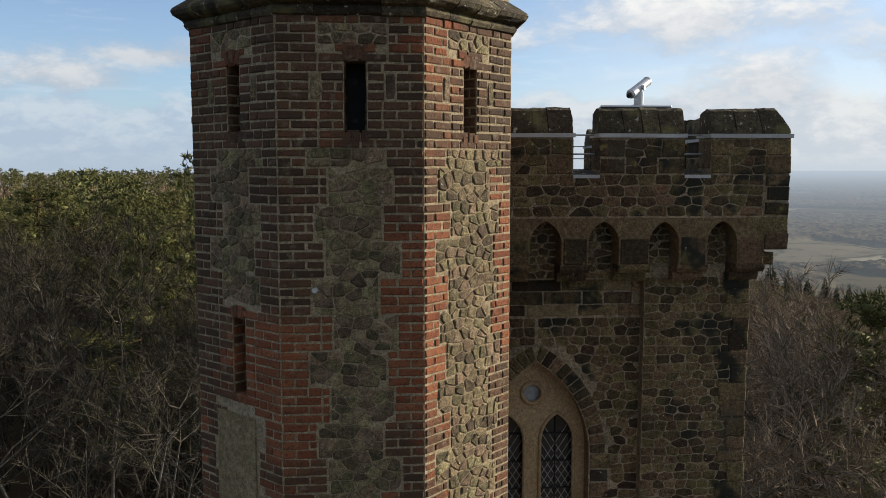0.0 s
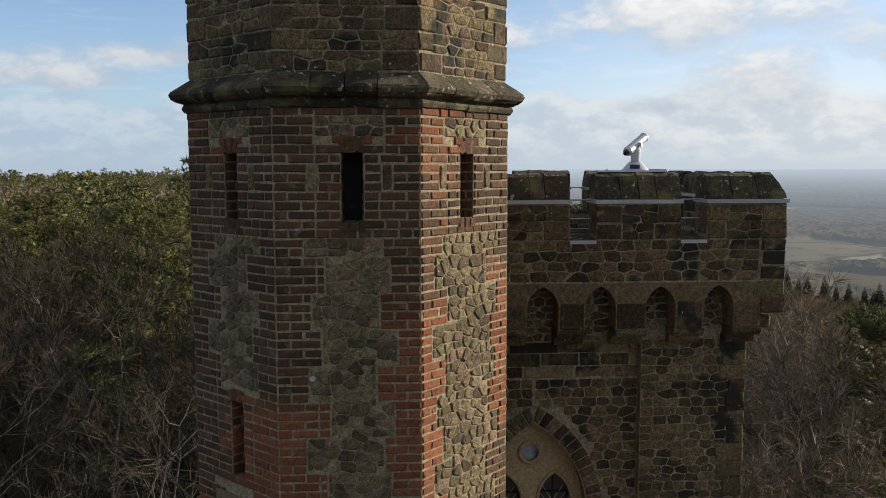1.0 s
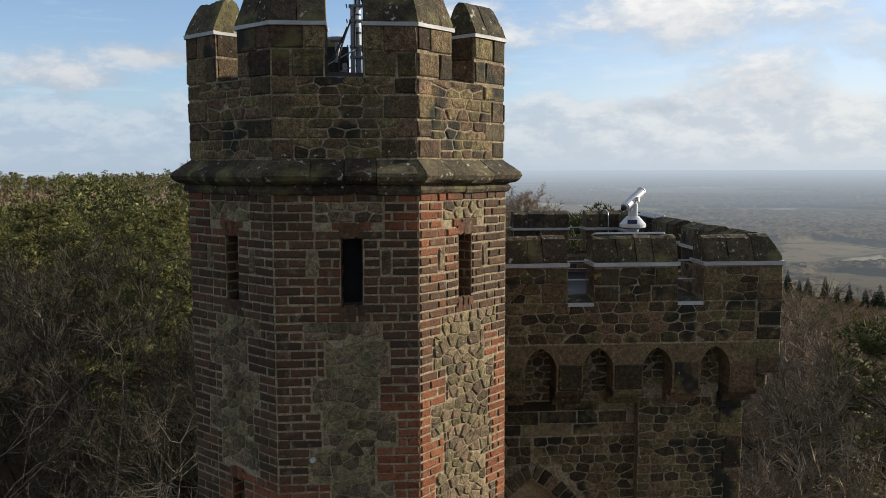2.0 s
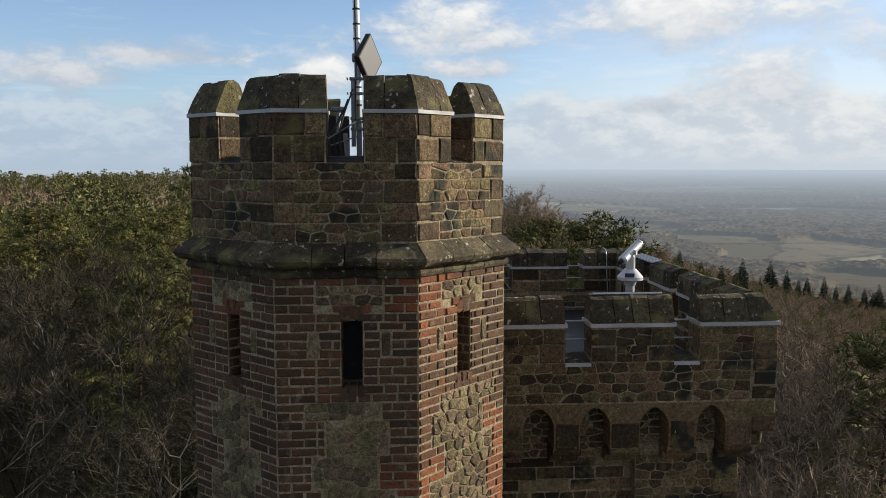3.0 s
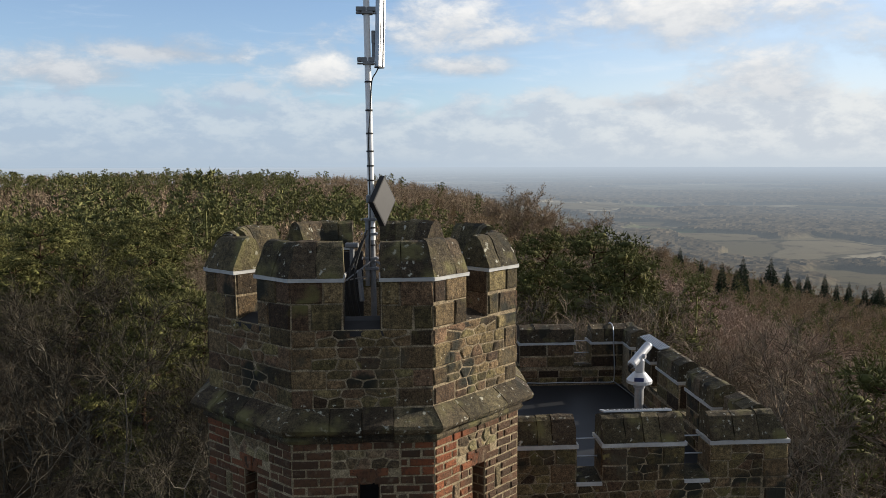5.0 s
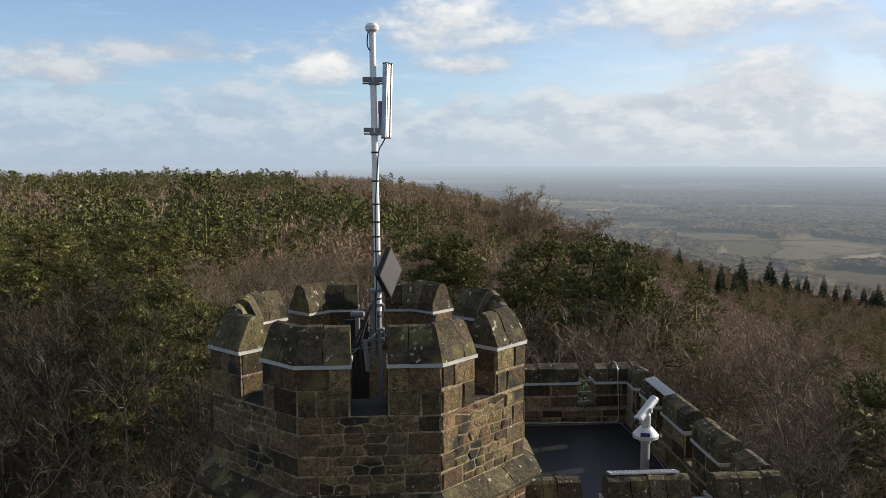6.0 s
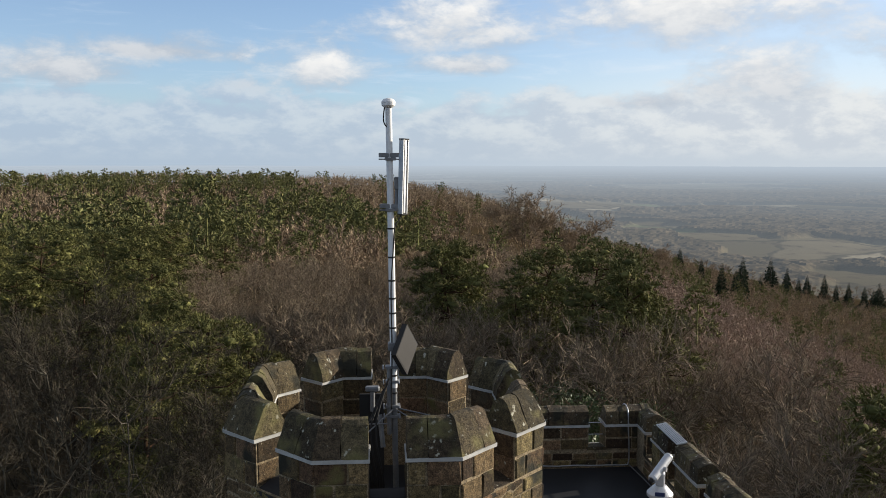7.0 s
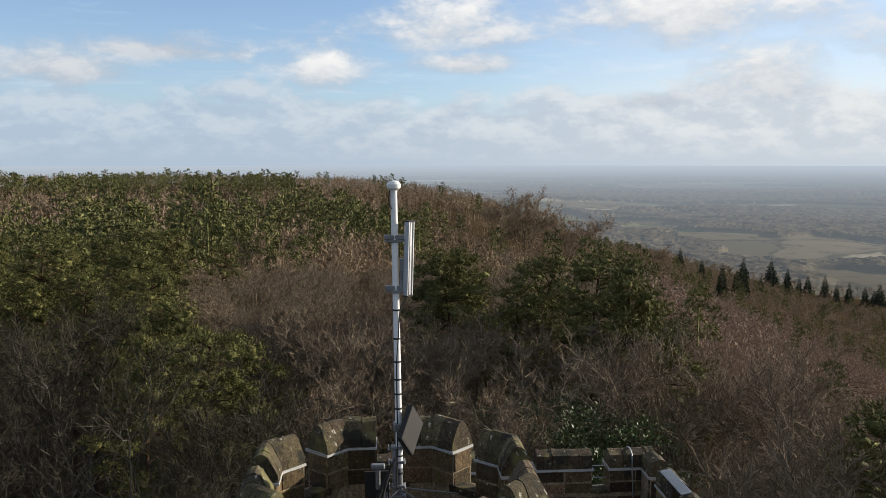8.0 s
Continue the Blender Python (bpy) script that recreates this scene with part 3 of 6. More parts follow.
def build_shaft_face(i, bottom):
    wall, m, half = shaft_wall(i)
    slits = SLITS.get(i, [])
    n = int((Z_STRING - bottom) / COURSE)
    for k in range(n):
        y1 = Z_STRING - k * COURSE
        y0 = y1 - COURSE
        mid = (y0 + y1) / 2
        hole = next(((s, a, b) for s, a, b in slits if a - 0.07 < mid < b + 0.12), None)
        open_here = next(((s, a, b) for s, a, b in slits if a < mid < b), None)
        near = next(((s, a, b) for s, a, b in slits if a - 0.25 < mid < b + 0.3), None)
        left, right = brick_span(i, k)
        if k < 1 or (near and k < 14) or (near and hole):
            spans = [(-half, half)]
        else:
            spans = [(-half, -half + left), (half - right, half)]
        if open_here:
            s = open_here[0]
            cut = []
            for a, b in spans:
                if a < s < b:
                    cut += [(a, s - SLIT_W / 2), (s + SLIT_W / 2, b)]
                else:
                    cut.append((a, b))
            spans = cut
        # patches of stone let into the brickwork round the upper slits
        s0 = slits[-1][0] if i != 7 else 0.03
        done = []
        for a, b in spans:
            if 1 <= k < 4 and a < s0 < b:
                done += [(a, s0 - 0.30), (s0 + 0.26, b)]
                if k == 3:
                    done.append((s0 - 0.17, s0 + 0.17))
            elif 6 <= k < 9:
                lo, hi = (s0 - 0.36, s0 - 0.27) if b <= s0 else (s0 + 0.24, s0 + 0.32)
                done += [(a, lo), (hi, b)]
            else:
                done.append((a, b))
        for a, b in done:
            if b - a > 0.04:
                lay_course(a, b, y0, y1, m, wall, k % 2, from_right=(a + b) / 2 > 0)
    # stones: the panel below the brickwork, and the small patches
    top = Z_STRING - 14 * COURSE
    cells = []
    for poly in rubble(-half + 0.12, half - 0.1, bottom, top, 0.125, 0.092, 0.007):
        cy = sum(p[1] for p in poly) / len(poly)
        k = int((Z_STRING - cy) / COURSE)
        if any(a - 0.10 < cy < b + 0.14 for s, a, b in slits):
            continue
        left, right = brick_span(i, k)
        g = k // 4
        up, down = Z_STRING - g * 4 * COURSE, Z_STRING - (g + 1) * 4 * COURSE
        lo = -half + left + 0.01
        hi = half - right - 0.01
        poly = clip(clip(poly, -1, 0, -lo), 1, 0, hi)
        if len(poly) < 3:
            continue
        nl = [brick_span(i, kk) for kk in (g * 4 - 1, g * 4 + 4)]
        worst_l, worst_r = max(q[0] for q in nl), max(q[1] for q in nl)
        if min(p[0] for p in poly) < -half + worst_l or max(p[0] for p in poly) > half - worst_r:
            poly = clip(clip(poly, 0, 1, up - 0.006), 0, -1, -(down + 0.006))
        if len(poly) >= 3:
            cells.append(poly)
    if i == 7:
        cells = [c for c in cells if sum(p[1] for p in c) / len(c) > 15.5]
    scatter_stones(cells, m, wall, M_STONE)
    s0 = slits[-1][0] if i != 7 else 0.03
    a, b = Z_STRING - 4 * COURSE, Z_STRING - COURSE
    scatter_stones(rubble(s0 - 0.29, s0 + 0.25, a + 0.07, b, 0.13, 0.08, 0.015), m, wall, M_STONE)
    a, b = Z_STRING - 9 * COURSE, Z_STRING - 6 * COURSE
    for lo, hi in ((s0 - 0.355, s0 - 0.275), (s0 + 0.245, s0 + 0.315)):
        scatter_stones([[(lo, a + 0.01), (hi, a + 0.02), (hi, b - 0.01), (lo, b - 0.015)]], m, wall, M_STONE)
    # brick reveals inside the slits
    for s, a, b in slits:
        k = int((b - a) / COURSE)
        for turn, x in ((1, s - SLIT_W / 2), (-1, s + SLIT_W / 2)):
            cheek = m @ Matrix.Translation((x, 0, -0.15)) @ Matrix.Rotation(math.pi / 2 * turn, 4, "Y")
            for q in range(k):
                y0 = a + (b - a) * q / k
                lay_course(-0.15, 0.15, y0, y0 + (b - a) / k, cheek, wall, q % 2)
    # slit heads: a low fan of bricks; sills: a sloped brick ledge
    for s, a, b in slits:
        for q in range(5):
            t = (q - 2) * 0.16
            mm = m @ Matrix.Translation((s + math.sin(t) * 0.22, b + 0.055 - 0.10 * (1 - math.cos(t)) * 2, 0.003)) @ Matrix.Rotation(-t, 4, "Z")
            block("brick", -0.032, 0.032, -0.05, 0.055, mm, M_BRICK, wall, 0.010)
        for q in range(3):
            bm = bmesh.new()
            x = s - SLIT_W / 2 - 0.02 + q * (SLIT_W + 0.04) / 3
            box(bm, x + 0.004, x + (SLIT_W + 0.04) / 3 - 0.004, a - 0.07, a + 0.004, -0.2, 0.012, m, 0.006)
            part("brick", bm, M_BRICK, wall)
    return wall, m


for face, low in ((0, 14.3), (1, 14.3), (7, 14.3)):
    w_ob, w_m = build_shaft_face(face, low)
    if face == 7:
        bm = bmesh.new()
        box(bm, -0.30, 0.24, 14.2, 15.42, -0.02, 0.016, w_m)
        roughen(bm, 6, 0.008, 5.0)
        part("render_patch", bm, M_RENDER, w_ob, "pale rough cement render patch")
    if face == 0:
        bm = bmesh.new()
        c = w_m @ Vector((-0.303, 16.56, 0.0))
        tube(bm, c, c + Vector((0, -0.03, 0)), 0.026, 0.02, 14)
        part("wall_tie_plate", bm, M_LEAD, w_ob, "small round pale metal tie plate")
for face in (2, 3, 4, 5, 6):
    bm = bmesh.new()
    box(bm, -SH * TAN, SH * TAN, -1.0, Z_STRING + 0.1, -0.3, 0, face_frame(face, SH))
    part("wall_face", bm, M_BRICK, turret)
bm = bmesh.new()
prism(bm, octagon(SH - 0.004), -1.0, 12.02)
part("lower_shaft", bm, M_STONE, turret)


def sweep(bm, m, profile, s0, s1, base, mitre0=False, mitre1=False):
    """A length of moulding on a face: profile points are (outwards, height); mitred ends follow the corner."""
    ends = []
    for s, mit, sg in ((s0, mitre0, -1), (s1, mitre1, 1)):
        ends.append([bm.verts.new(m @ Vector((sg * (base + d) * TAN if mit else s, z, d))) for d, z in profile])
    k = len(profile)
    for i in range(k):
        j = (i + 1) % k
        bm.faces.new((ends[0][i], ends[0][j], ends[1][j], ends[1][i]))
    bm.faces.new(ends[0][::-1])
    bm.faces.new(ends[1])
    return bm


STRING = [(-0.2, 18.745), (0.0, 18.745), (0.028, 18.755), (0.045, 18.785), (0.03, 18.815), (0.025, 18.825), (0.085, 18.84), (0.125, 18.865), (0.145, 18.90), (0.135, 18.925), (-0.052, 19.055), (-0.2, 19.055)]
string_course = part("string_course", prism(bmesh.new(), octagon(SH - 0.06), 18.75, 19.04), M_MORTAR, turret)
for face in range(8):
    m = face_frame(face, SH)
    half = SH * TAN
    joints = [-half] + [half * q + rnd.uniform(-0.05, 0.05) for q in (-0.5, 0.02, 0.48)] + [half]
    for q in range(4):
        bm = bmesh.new()
        dz = rnd.uniform(-0.006, 0.006)
        prof = [(d + rnd.uniform(-0.003, 0.004), z + dz) for d, z in STRING]
        sweep(bm, m, prof, joints[q] + 0.003, joints[q + 1] - 0.003, SH, q == 0, q == 3)
        if face in (0, 1, 7, 2):
            roughen(bm, 2, 0.006, 9.0, face + q)
        part("string_stone", bm, M_CAP, string_course)

# parapet: a wall ring, big quoins at the angles, rubble between, and a merlon on every angle
GAP = 0.152
THICK = 0.30
for face in range(8):
    m = face_frame(face, PA)
    half = PA * TAN
    bm = bmesh.new()
    box(bm, -half, half, Z_PARA - 0.1, Z_SILL, -THICK, 0, m)
    wall = part("parapet_wall", bm, M_MORTAR_DARK, turret)
    if face in (0, 1, 7, 2, 6):
        heights = [Z_PARA, 19.20, 19.36, 19.55, Z_SILL]
        spans = []
        for q in range(4):
            l, r = ((0.17, 0.30), (0.28, 0.16), (0.16, 0.27), (0.20, 0.18))[(q + face) % 4]
            y0, y1 = heights[q], heights[q + 1]
            block("quoin", -half, -half + l, y0 + 0.006, y1 - 0.006, m, M_ASHLAR, wall, 0.012, 0.012)
            block("quoin", half - r, half, y0 + 0.006, y1 - 0.006, m, M_ASHLAR, wall, 0.012, 0.012)
            for poly in rubble(-half + l + 0.006, half - r - 0.006, y0 + 0.004, y1 - 0.004, 0.17, 0.085, 0.013, 0.2):
                spans.append(poly)
        scatter_stones(spans, m, wall, M_DARKSTONE, proud=0.006, bulge=0.028)
    # sloped sill stone of the gap
    bm = bmesh.new()
    prof = [(-THICK - 0.01, Z_SILL - 0.02), (0.006, Z_SILL - 0.05), (0.006, Z_SILL - 0.01), (-THICK * 0.5, Z_SILL + 0.05), (-THICK - 0.01, Z_SILL + 0.06)]
    sweep(bm, m, prof, -GAP - 0.05, GAP + 0.05, PA)
    roughen(bm, 2, 0.006, 9.0, face)
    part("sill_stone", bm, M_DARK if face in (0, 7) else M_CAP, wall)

CAP = [(-THICK - 0.02, Z_BAND + 0.015), (0.022, Z_BAND + 0.015), (0.012, Z_BAND + 0.05), (-0.085, Z_TOP - 0.045), (-0.12, Z_TOP - 0.01), (-0.17, Z_TOP), (-0.22, Z_TOP - 0.03), (-THICK - 0.01, Z_BAND + 0.10)]
for corner in range(8):
    # the merlon stands on the angle between face c and face c + 1
    ma, mb = face_frame(corner, PA), face_frame(corner + 1, PA)
    half = PA * TAN
    near = corner in (0, 1, 7, 6)
    merlon_core = bmesh.new()
    core = [(-THICK, Z_SILL), (0, Z_SILL), (0, Z_BAND), (-THICK, Z_BAND)]
    sweep(merlon_core, ma, core, GAP, half, PA, False, True)
    sweep(merlon_core, mb, core, -half, -GAP, PA, True, False)
    merlon = part("merlon", merlon_core, M_MORTAR_DARK, turret)
    for m, lo, hi in ((ma, GAP, half), (mb, -half, -GAP)):
        zz = [Z_SILL + 0.004, Z_SILL + rnd.uniform(0.18, 0.22), Z_BAND - 0.004]
        for q in range(2):
            cut = lo + (hi - lo) * (0.36 if (q + corner) % 2 else 0.62)
            for a, b in ((lo, cut), (cut, hi)):
                block("merlon_block", a + 0.005, b - 0.005 if b < half else b, zz[q] + 0.004, zz[q + 1] - 0.004, m, M_ASHLAR, merlon, 0.012, 0.010)
            # inner face and the cheek beside the gap
            inner = m @ Matrix.Translation((0, 0, -THICK)) @ Matrix.Rotation(math.pi, 4, "Y")
            il = (PA - THICK) * TAN
            a, b = (GAP, il) if hi > 0 else (-il, -GAP)
            block("merlon_block", -b + 0.004, -a - 0.004, zz[q] + 0.004, zz[q + 1] - 0.004, inner, M_ASHLAR, merlon, 0.010, 0.010)
            cheek_x = GAP if hi > 0 else -GAP
            cheek = m @ Matrix.Translation((cheek_x, 0, -THICK / 2)) @ Matrix.Rotation(math.pi / 2 * (-1 if hi > 0 else 1), 4, "Y")
            block("merlon_block", -THICK / 2 + 0.004, THICK / 2 - 0.004, zz[q] + 0.004, zz[q + 1] - 0.004, cheek, M_ASHLAR, merlon, 0.008, 0.010)
    lead = bmesh.new()
    strip = [(-THICK - 0.025, Z_BAND - 0.012), (0.026, Z_BAND - 0.016), (0.028, Z_BAND + 0.014), (-THICK - 0.025, Z_BAND + 0.014)]
    sweep(lead, ma, strip, GAP - 0.012, half, PA, False, True)
    sweep(lead, mb, strip, -half, -GAP + 0.012, PA, True, False)
    roughen(lead, 3, 0.004, 14.0, corner)
    part("lead_strip", lead, M_LEAD, merlon, "pale grey lead flashing strip")
    cut = rnd.uniform(0.30, 0.42)
    cut2 = rnd.uniform(0.26, 0.40)
    for m, lo, hi, f0, f1 in ((ma, GAP, cut - 0.003, False, False), (ma, cut + 0.003, half, False, True), (mb, -half, -cut2 - 0.003, True, False), (mb, -cut2 + 0.003, -GAP, False, False)):
        bm = bmesh.new()
        dz = rnd.uniform(-0.014, 0.010)
        sweep(bm, m, [(d, z + (dz if z > Z_BAND + 0.06 else 0)) for d, z in CAP], lo, hi, PA, f0, f1)
        roughen(bm, 4 if near else 3, 0.009, 7.0, corner * 3 + lo)
        part("coping_stone", bm, M_CAP, merlon)

bm = bmesh.new()
prism(bm, octagon(PA - THICK + 0.02), 19.0, 19.12)
part("turret_roof", bm, M_DECK, turret, "dark felted roof inside the parapet")

# ---- the square tower ----
W_Y, B_Y = 1.15, 1.02            # window wall, buttress face
T_THICK = 0.36
B_X0, B_X1 = 3.24, 4.47
ARCH_X, ARCH_W, ARCH_Z = 2.02, 0.64, 14.2   # window: middle, half width, springing


def arc_points(cx, half, spring, k, radius_factor=2.0, grow=0.0):
    """A pointed arch from its right springing over the apex to its left one."""
    r = half * radius_factor
    top = math.acos((r - half) / r)
    right = [(cx + half - r + (r + grow) * math.cos(top * i / k * 1.0), spring + (r + grow) * math.sin(top * i / k)) for i in range(k + 1)]
    if grow:
        right = [p for p in right if p[0] > cx] + [(cx, spring + math.sqrt((r + grow) ** 2 - (r - half) ** 2))]
    return right + [(2 * cx - x, z) for x, z in right[-2::-1]]


def plate(bm, outline, y0, y1):
    """A wall plate: an outline in x and z, carried from y0 to y1."""
    a = [bm.verts.new((x, y0, z)) for x, z in outline]
    b = [bm.verts.new((x, y1, z)) for x, z in outline]
    k = len(outline)
    bm.faces.new(a)
    bm.faces.new(b[::-1])
    for i in range(k):
        bm.faces.new((a[i], b[i], b[(i + 1) % k], a[(i + 1) % k]))
    return bm


F0 = flat_frame(0, 0, 0)


def front(y):
    return flat_frame(0, y, 0)


def tower_body():
    bm = bmesh.new()
    box(bm, T_X0 + 0.3, B_X1, 1.75, T_Y1 - 0.25, -1, DECK)
    box(bm, T_X0 + 0.3, B_X1, W_Y, 1.75, -1, 12.4)
    part("core", bm, M_ASHLAR, tower)
    arch = arc_points(ARCH_X, ARCH_W, ARCH_Z, 14)
    half = len(arch) // 2
    bm = bmesh.new()
    plate(bm, [(ARCH_X, 16.6), *arch[half::-1], (ARCH_X + ARCH_W, 12.3), (B_X1 - 0.1, 12.3), (B_X1 - 0.1, 16.6)][::-1], W_Y, 1.8)
    plate(bm, [(ARCH_X, 16.6), (0.2, 16.6), (0.2, 12.3), (ARCH_X - ARCH_W, 12.3), *arch[:half - 1:-1]][::-1], W_Y, 1.8)
    wall = part("window_wall", bm, M_MORTAR_DARK, tower)
    bm = bmesh.new()
    box(bm, B_X0, B_X1, B_Y, 1.8, -1, 16.45)
    but = part("buttress", bm, M_MORTAR_DARK, tower)
    box_top = 16.30
    cells = [c for c in rubble(B_X0 + 0.006, B_X1 - 0.004, 13.3, box_top, 0.17, 0.10, 0.012, 0.17)]
    scatter_stones(cells, front(B_Y), but, M_DARKSTONE, proud=0.004, bulge=0.035)
    # quoins up the outer edge of the buttress
    z = 13.3
    while z < box_top - 0.1:
        h = rnd.uniform(0.14, 0.24)
        w = rnd.uniform(0.16, 0.34)
        block("quoin", B_X1 - w, B_X1 + 0.01, z + 0.006, z + h - 0.006, front(B_Y), M_ASHLAR, but, 0.022, 0.012)
        z += h
    # wall round the window: coursed stones clear of the arch, long blocks above
    r_out = 2 * ARCH_W + 0.20
    keep = []
    for lo, hi in ((ARCH_X + 0.02, B_X0 - 0.005), (1.0, ARCH_X - 0.02)):
        for poly in rubble(lo, hi, 13.2, 15.82, 0.17, 0.11, 0.014, 0.18):
            cx = sum(p[0] for p in poly) / len(poly)
            cz = sum(p[1] for p in poly) / len(poly)
            far = abs(cx - ARCH_X) + ARCH_W
            d = math.hypot(far, cz - ARCH_Z) if cz > ARCH_Z else far
            if d > r_out + 0.05:
                keep.append(poly)
    scatter_stones(keep, front(W_Y), wall, M_DARKSTONE, proud=0.004, bulge=0.035)
    for z0, z1 in ((15.84, 15.98), (15.98, 16.13), (16.13, 16.29), (16.29, 16.45)):
        x = 1.0
        while x < B_X0 - 0.05:
            w = min(rnd.uniform(0.25, 0.62), B_X0 - x)
            block("wall_block", x + 0.006, x + w - 0.006, z0 + 0.005, z1 - 0.005, front(W_Y), M_RENDER if rnd.random() < 0.25 else M_ASHLAR, wall, 0.012, 0.010)
            x += w
    # voussoirs
    r0 = 2 * ARCH_W
    apex = math.acos(0.5 * r0 / (r0 + 0.1))
    count = 13
    for sg in (1, -1):
        for q in range(count):
            a0, a1 = apex * q / count + 0.006, apex * (q + 1) / count - 0.006
            quad = []
            for rr, aa in ((r0 + 0.015, a0), (r0 + 0.19, a0), (r0 + 0.19, a1), (r0 + 0.015, a1)):
                quad.append((ARCH_X + sg * (rr * math.cos(aa) - ARCH_W), ARCH_Z + rr * math.sin(aa)))
            quad = [(x if sg * (x - ARCH_X) > 0.004 else ARCH_X + sg * 0.004, z) for x, z in quad]
            data = stone_data(quad if sg > 0 else quad[::-1], 0.016, 0.02, front(W_Y), False)
            if data:
                mesh_part("voussoir", data, M_ASHLAR, wall)
        z = ARCH_Z
        while z > 12.9:
            h = rnd.uniform(0.16, 0.26)
            w = rnd.uniform(0.18, 0.34)
            x0 = ARCH_X + sg * (ARCH_W + 0.015)
            a, b = sorted((x0, x0 + sg * w))
            block("jamb_stone", a, b, z - h + 0.005, z - 0.005, front(W_Y), M_ASHLAR, wall, 0.014, 0.010)
            z -= h


def gothic_window():
    win = empty("window_1", "pointed gothic window with two leaded lancets and roundel", "window", kind="structure")
    outer = arc_points(ARCH_X, ARCH_W + 0.02, ARCH_Z, 14)
    outer = outer + [(ARCH_X - ARCH_W - 0.02, 12.5), (ARCH_X + ARCH_W + 0.02, 12.5)]
    holes = []
    for cx in (ARCH_X - 0.30, ARCH_X + 0.30):
        a = arc_points(cx, 0.205, 14.30, 8, 1.9)
        holes.append(a + [(cx - 0.205, 12.7), (cx + 0.205, 12.7)])
    holes.append([(ARCH_X + 0.125 * math.cos(t * math.pi / 12), 14.885 + 0.125 * math.sin(t * math.pi / 12)) for t in range(24)])
    bm = pierced(bmesh.new(), outer, holes, 1.36, 1.52)
    tracery = part("tracery", bm, M_PALESTONE, win, "warm buff sandstone tracery")
    # raised mouldings round each opening
    for hole, rad in ((holes[0], 0.022), (holes[1], 0.022), (holes[2], 0.028)):
        bm = bmesh.new()
        closed = hole is holes[2]
        pts = hole if closed else hole[:-2]
        grow = []
        for x, z in pts:
            grow.append(Vector((x, 1.36, z)))
        if not closed:
            grow = [Vector((grow[0].x, 1.36, 12.7))] + grow + [Vector((grow[-1].x, 1.36, 12.7))]
        for a, b in zip(grow, grow[1:] + (grow[:1] if closed else [])):
            tube(bm, a, b, rad, sides=8)
        part("moulding", bm, M_PALESTONE, tracery)
    bm = bmesh.new()
    tube(bm, (ARCH_X, 1.46, 14.885), (ARCH_X, 1.42, 14.885), 0.125, 0.115, 28)
    part("roundel", bm, M_ROUNDEL, win, "pale worn round stone medallion")
    for cx in (ARCH_X - 0.30, ARCH_X + 0.30):
        bm = bmesh.new()
        box(bm, cx - 0.22, cx + 0.22, 1.462, 1.468, 12.6, 14.75)
        pane = part("pane", bm, M_GLASS, win, "dark old window glass")
        bm = bmesh.new()
        step, slope = 0.085, 1.55
        for d in (1, -1):
            for q in range(-14, 40):
                z0 = 12.6 + q * step * slope
                a, b = Vector((cx - 0.205, 1.456, z0 if d > 0 else z0 + 0.41 * slope)), Vector((cx + 0.205, 1.456, z0 + 0.41 * slope if d > 0 else z0))
                if max(a.z, b.z) < 14.66 and min(a.z, b.z) > 12.65:
                    tube(bm, a, b, 0.0045, sides=4, caps=False)
        part("lead_lattice", bm, M_LEAD, pane)
        bm = bmesh.new()
        tube(bm, (cx, 1.445, 12.7), (cx, 1.445, 14.62), 0.009, sides=6)
        for z in (14.36, 14.02, 13.68, 13.34):
            tube(bm, (cx - 0.21, 1.442, z), (cx + 0.21, 1.442, z), 0.011, sides=6)
        part("saddle_bar", bm, M_DARK, pane)


